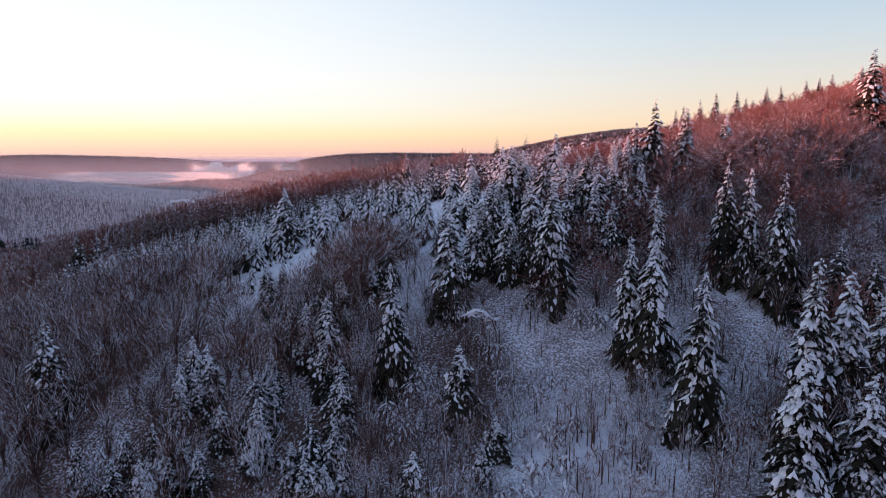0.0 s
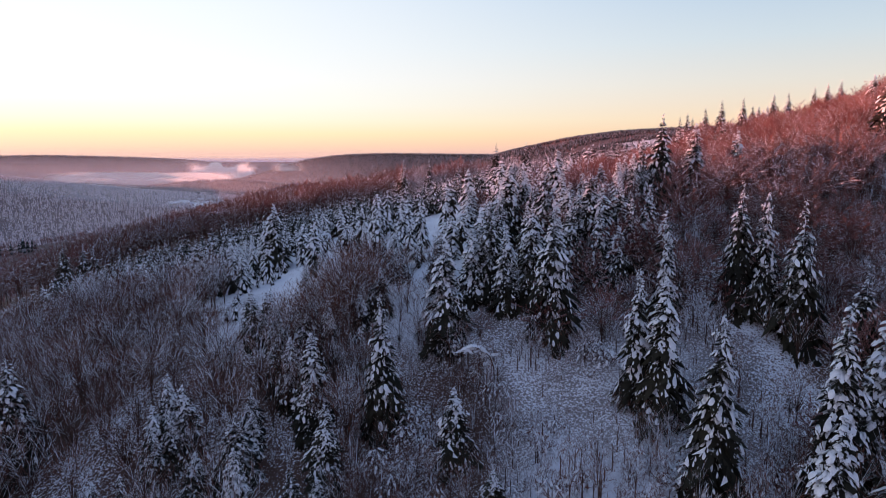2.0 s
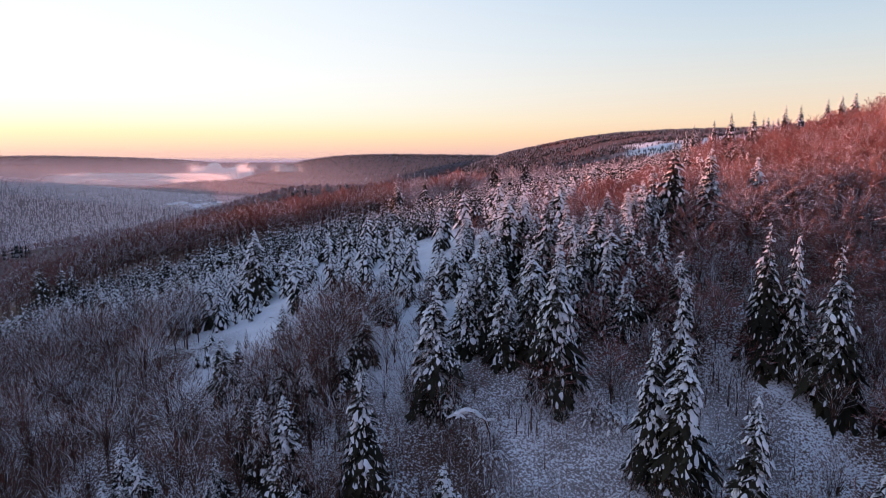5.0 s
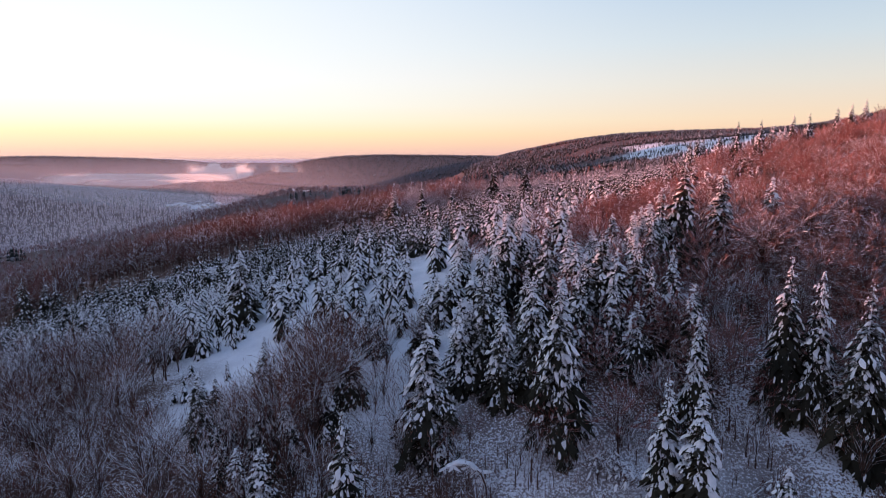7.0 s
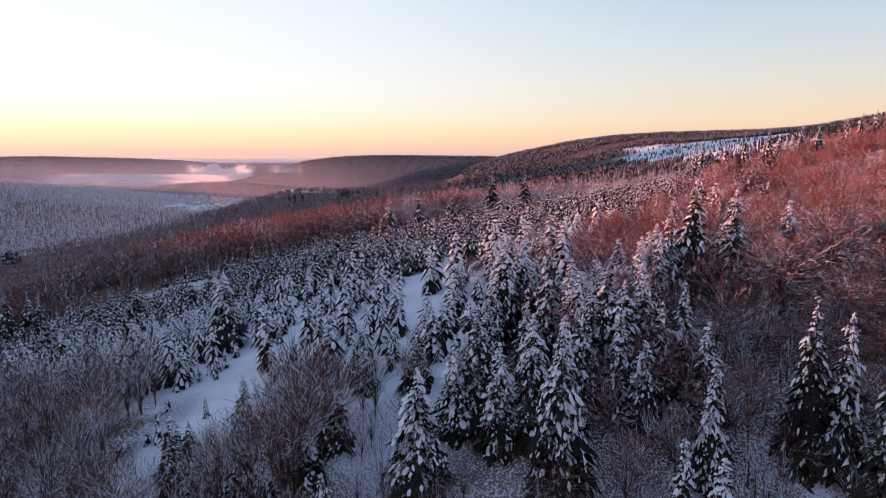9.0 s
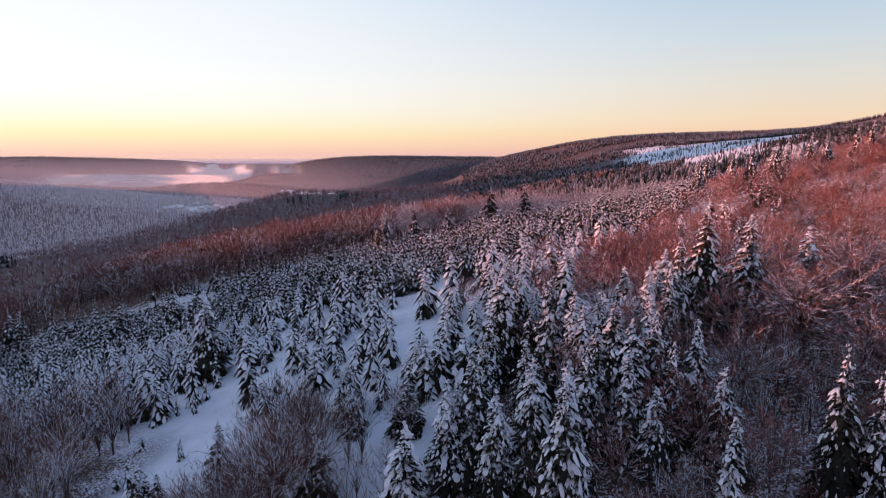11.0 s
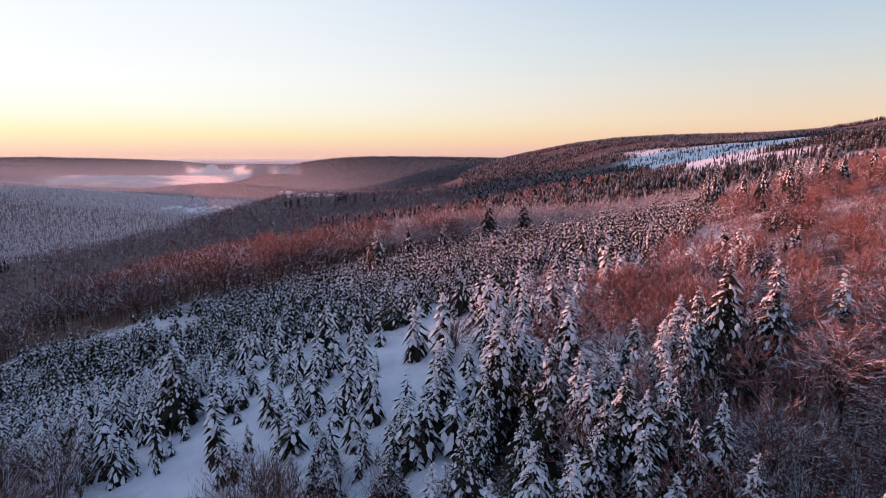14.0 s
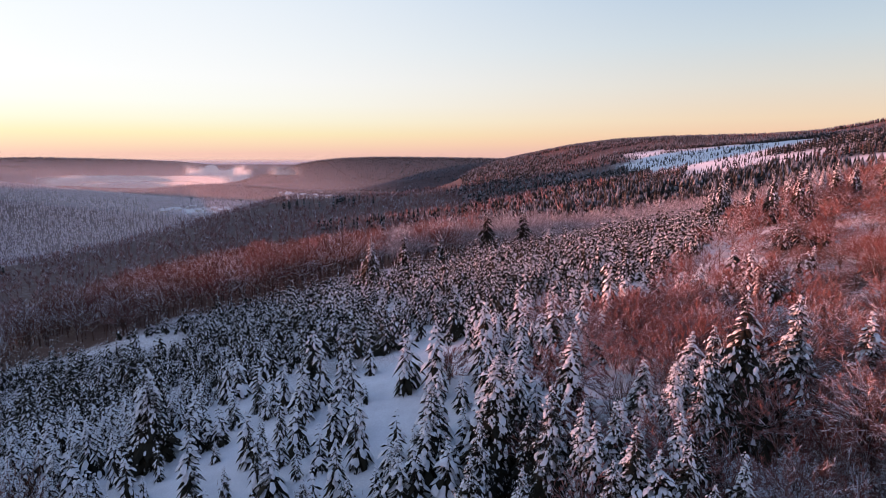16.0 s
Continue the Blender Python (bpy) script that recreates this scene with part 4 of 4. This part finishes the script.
# ---- village in the valley ----
def build_village():
    rng = random.Random(31)

    def box(x0, x1, y0, y1, z0, z1):
        bm = bmesh.new()
        bmesh.ops.create_cube(bm, size=1, matrix=Matrix.Translation(((x0 + x1) / 2, (y0 + y1) / 2, (z0 + z1) / 2)) @ Matrix.Diagonal((x1 - x0, y1 - y0, z1 - z0, 1)))
        return bm

    def part(name, bm, mat, parent):
        me = bpy.data.meshes.new(name)
        bm.to_mesh(me)
        bm.free()
        me.materials.append(mat)
        ob = new(name, me)
        ob.parent = parent
        return ob

    house = tagged(new("house"), "pale plastered village house under a snowy gable roof", "house", "houses of the village")
    part("wall", box(-6, 6, -4.5, 4.5, -3, 6), M_WALL, house)
    roof = bmesh.new()
    p = [roof.verts.new(c) for c in ((-6.8, -5.4, 5.6), (6.8, -5.4, 5.6), (6.8, 5.4, 5.6), (-6.8, 5.4, 5.6), (-6.8, 0, 10.2), (6.8, 0, 10.2))]
    for f in ((0, 1, 5, 4), (2, 3, 4, 5), (1, 2, 5), (3, 0, 4), (3, 2, 1, 0)):
        roof.faces.new([p[k] for k in f])
    part("roof", roof, M_CLUMP, house)
    part("chimney", box(2.0, 3.0, -0.5, 0.5, 8.5, 11.2), M_WALL, house)
    first = True
    for cx, cy, rx, ry, count in ((-690, 1800, 70, 100, 20), (-520, 2560, 150, 40, 22)):
        for n in range(count):
            x, y = cx + rng.uniform(-rx, rx), cy + rng.uniform(-ry, ry)
            m = Matrix.Translation((x, y, gz(x, y))) @ Matrix.Rotation(rng.uniform(0, 3), 4, "Z") @ Matrix.Scale(rng.uniform(0.75, 1.15), 4)
            if first:
                house.matrix_basis = m
                first = False
            else:
                keep = house.scale.copy()
                house.scale = (1, 1, 1)
                copy_thing(house, m)
                house.scale = keep


build_village()


# ---- mist and haze over the valley ----
def mist_material(name, thick, z_low, z_high, x_from, x_to, grain, tone, left=None, ragged=0.0, foot=None, front_light=0.35):
    """Thin mist: light passes and is scattered; thins out with height and towards the hillside."""
    m, n, l, p = material(name)
    n.remove(p)
    geo = n.new("ShaderNodeNewGeometry")
    pos = n.new("ShaderNodeSeparateXYZ")
    l.new(geo.outputs["Position"], pos.inputs[0])

    def fade(socket, a, b):
        r = n.new("ShaderNodeMapRange")
        r.interpolation_type = "SMOOTHSTEP"
        r.inputs["From Min"].default_value, r.inputs["From Max"].default_value = a, b
        l.new(socket, r.inputs["Value"])
        return r.outputs["Result"]

    cloud = noise_node(n, l, grain, 4 if ragged else 3, coords=geo.outputs["Position"])
    height = pos.outputs["Z"]
    if ragged:
        height = math_node(n, l, "ADD", height, math_node(n, l, "MULTIPLY", math_node(n, l, "SUBTRACT", cloud.outputs["Fac"], 0.5), ragged * (z_high - z_low)))
    rise = math_node(n, l, "SUBTRACT", 1.0, fade(height, z_low, z_high))
    rise = math_node(n, l, "MULTIPLY", rise, math_node(n, l, "SUBTRACT", 1.0, fade(pos.outputs["Z"], z_high - 0.3 * (z_high - z_low), z_high)))
    if foot is not None:
        rise = math_node(n, l, "MULTIPLY", rise, fade(pos.outputs["Z"], foot, foot + 10))
    drift = math_node(n, l, "SUBTRACT", 1.0, fade(pos.outputs["X"], x_from, x_to))
    if left:
        drift = math_node(n, l, "MULTIPLY", drift, fade(pos.outputs["X"], left[0], left[1]))
    f = math_node(n, l, "MULTIPLY", math_node(n, l, "MULTIPLY", rise, drift), math_node(n, l, "ADD", math_node(n, l, "MULTIPLY", cloud.outputs["Fac"], 0.8), 0.6))
    f = math_node(n, l, "MULTIPLY", f, thick, True)
    clear, back, front, both, mix = (n.new("ShaderNodeBsdfTransparent"), n.new("ShaderNodeBsdfTranslucent"), n.new("ShaderNodeBsdfDiffuse"),
                                     n.new("ShaderNodeMixShader"), n.new("ShaderNodeMixShader"))
    for b in (back, front):
        b.inputs["Color"].default_value = (*tone, 1)
    both.inputs[0].default_value = front_light
    l.new(back.outputs[0], both.inputs[1])
    l.new(front.outputs[0], both.inputs[2])
    l.new(f, mix.inputs[0])
    l.new(clear.outputs[0], mix.inputs[1])
    l.new(both.outputs[0], mix.inputs[2])
    l.new(mix.outputs[0], n["Material Output"].inputs["Surface"])
    return m


def build_haze():
    # tints paint in the haze's light: pinkish on the nearest veil, bluish farther off
    veils = [(-120, 1180, -1700, 760, 0.23, -90, 60, -520, -240, (0.97, 0.84, 0.90)), (150, 1800, -1950, 1440, 0.26, -85, 80, -420, -60, (0.84, 0.84, 0.96)),
             (900, 3500, -2900, 1800, 0.10, -70, 90, -300, 900, (0.64, 0.82, 1.0)), (1800, 4350, -4200, 3250, 0.20, -60, 70, 400, 1500, (0.66, 0.84, 1.0)),
             (3000, 4550, -3600, 4860, 0.95, -15, 25, 3000, 4000, (0.68, 0.77, 1.0))]
    for ax, ay, bx, by, thick, low, high, x_from, x_to, tone in veils:
        k = np.linspace(0, 1, 41)
        x = ax + (bx - ax) * k
        yy = ay + (by - ay) * k
        z = np.linspace(-160, high, 13)
        v = np.array([(a, b, c) for c in z for a, b in zip(x, yy)])
        i = np.arange(41 * 13).reshape(13, 41)
        f = np.stack([i[:-1, :-1], i[:-1, 1:], i[1:, 1:], i[1:, :-1]], -1).reshape(-1, 4)
        me = bpy.data.meshes.new("haze")
        fast_mesh(me, v, f, None, True)
        me.materials.append(mist_material("haze", thick, low, high, x_from, x_to, 0.002, tone, front_light=0.18 if ay < 2000 else 0.35))
        tagged(new("haze", me), "thin evening haze hanging in the valley", "haze", kind="structure")
    # wisps of white mist on the valley floor and against the far hill
    for k, (y, x0, x1, low, high, thick) in enumerate(((3480, -2350, -1130, -100, -54, 7.0), (3300, -2000, -1200, -112, -80, 3.2),
                                                       (3850, -1600, -1140, -75, 2, 3.0),
                                                       (3005, -840, -640, -34, 10, 0.7))):
        k1, k2 = np.linspace(0, 1, 31), np.linspace(0, 1, 9)
        span = x1 - x0
        bottom = -125 if y > 3100 else low - 12
        v = np.array([(x0 + a * span, y + 0.04 * span * math.sin(7 * a) + 12 * b, bottom + (high - bottom) * b) for b in k2 for a in k1])
        i = np.arange(31 * 9).reshape(9, 31)
        f = np.stack([i[:-1, :-1], i[:-1, 1:], i[1:, 1:], i[1:, :-1]], -1).reshape(-1, 4)
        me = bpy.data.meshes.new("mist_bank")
        fast_mesh(me, v, f, None, True)
        # bluish tint offsets the red of the sunlight on the mist
        m = mist_material("mist", thick, low, high, x1 - (0.3 if y > 3100 else 0.6) * span, x1, (0.004, 0.006, 0.010, 0.012)[k], (0.80, 0.95, 1.0), (x0, x0 + (0.6 if k < 2 else 0.3) * span), 1.3 if k < 2 else 2.0, bottom, 0.08)
        me.materials.append(m)
        tagged(new("mist_bank", me), "wisp of white mist lying in the valley", "mist", kind="structure")


build_haze()


# ---- bowed sapling and loaded shrubs in the clearing ----
def build_clearing():
    rng = random.Random(77)
    p = Parts()
    way = [Vector((0, 0, -0.2)), Vector((0.1, 0, 1.4)), Vector((0.6, 0.1, 2.7)), Vector((1.5, 0.1, 3.6)), Vector((2.6, 0, 3.9)), Vector((3.5, -0.2, 3.5))]
    for k in range(5):
        p.cone(way[k], way[k + 1], 0.09 - 0.014 * k, 0.075 - 0.014 * k, 5, 0)
        along = (way[k + 1] - way[k]).normalized()
        for i in range(4):
            a = way[k] + (way[k + 1] - way[k]) * rng.random()
            d = Vector((rng.uniform(-1, 1), rng.uniform(-0.6, 0.6), rng.uniform(-0.9, 0.5))).normalized()
            p.cone(a, a + d * rng.uniform(0.7, 1.7), 0.05, 0, 3, 0)
            pillow(p, a + d * 0.5 + Vector((0, 0, 0.06)), d, d.cross(Vector((0, 1, 0.4))).normalized(), 0.55, 0.13, 0.14, rng)
        for i in range(4):
            a = way[k] + (way[k + 1] - way[k]) * (i + 0.5) / 4
            pillow(p, a + Vector((-0.05, -0.12, 0.08)), along, along.cross(Vector((0, 1, 0))).normalized(), 0.36, rng.uniform(0.16, 0.26), 0.2, rng)
            pillow(p, a + Vector((-0.05, 0, 0.1)), along, Vector((0, 1, 0)), 0.36, 0.2, 0.2, rng)
    root = kit("bowed_sapling", p, (("trunk", (0,), M_LIMB, False), ("snow_load", (SNOW,), M_CLUMP, True)), "young broadleaf tree bowed over by a thick white load of snow", "sapling", "")
    stand(root, 6.0, 68.0, 3.9, 3.9, 1.0, 3.4, first=True)
    models = []
    for m in range(4):
        q = bare_tree(900 + m, 2.2, 1.35, 10, 4, 8, True, 0.022)
        twigs = len(q.m)
        for k in range(18):
            a, d = 2.4 * k, 1.25 * math.sqrt((k + rng.random()) / 18)
            pillow(q, Vector((math.cos(a) * d, math.sin(a) * d, 1.95 - 0.85 * d * d + rng.uniform(-0.15, 0.1))), Vector((math.cos(a), math.sin(a), -0.3 - 0.9 * d)).normalized(),
                   Vector((-math.sin(a), math.cos(a), 0)), rng.uniform(0.16, 0.40), rng.uniform(0.07, 0.15), 0.10, rng)
        q.m = [3 if k >= twigs else c for k, c in enumerate(q.m)]
        models.append([kit("snowy_shrub", q, (("trunk", (0,), M_LIMB, False), ("crown", (1, 2), M_BROWN if m % 2 else M_GREYTWIG, False), ("snow_load", (3,), M_CLUMP, True)),
                           "low leafless shrub coated and topped with snow", "shrub", "shrubs in the clearing"), True])
    n = 0
    while n < 140:
        x, y = rng.uniform(-6, 34), rng.uniform(46, 72)
        if noise.noise(Vector((x * 0.16, y * 0.16, 2))) < -0.05:
            continue
        root = models[n % 4]
        stand(root[0], x, y, rng.uniform(1.0, 2.8), 2.2, rng.uniform(0.8, 1.2), rng.uniform(0, 6), first=root[1], sink=0.05)
        root[1] = False
        n += 1


build_clearing()


# ---- large snow-laden broadleaves on the near hillside ----
def build_laden_trees():
    rng = random.Random(91)
    models = [[kit("snow_laden_tree", dome_tree(950 + k, 9.0, 4.7, 56, 15, 6, 0.026, 0.034, 0.45, 1.7, 0.98, 0.085, 0.17), (("trunk", (0,), M_LIMB, False), ("branchwork", (1,), M_SNOWTWIG, False), ("crown", (2,), M_FROST, False)),
                   "spreading leafless tree with every branch under snow", "bare tree", "snow-laden broadleaves"), True] for k in range(3)]
    for n, (x, y, high) in enumerate(((38.4, 87, 10.5), (44.5, 89, 10), (41.5, 82, 8.5), (49, 84, 8.5), (44, 79, 8), (52, 92, 8.5), (50, 76, 8), (56, 86, 8), (47, 96, 7.5), (55, 70, 8), (60, 78, 8), (46, 68, 7))):
        m = models[n % 3]
        stand(m[0], x, y, high, 9.0, rng.uniform(1.0, 1.25), rng.uniform(0, 6), first=m[1])
        m[1] = False


build_laden_trees()
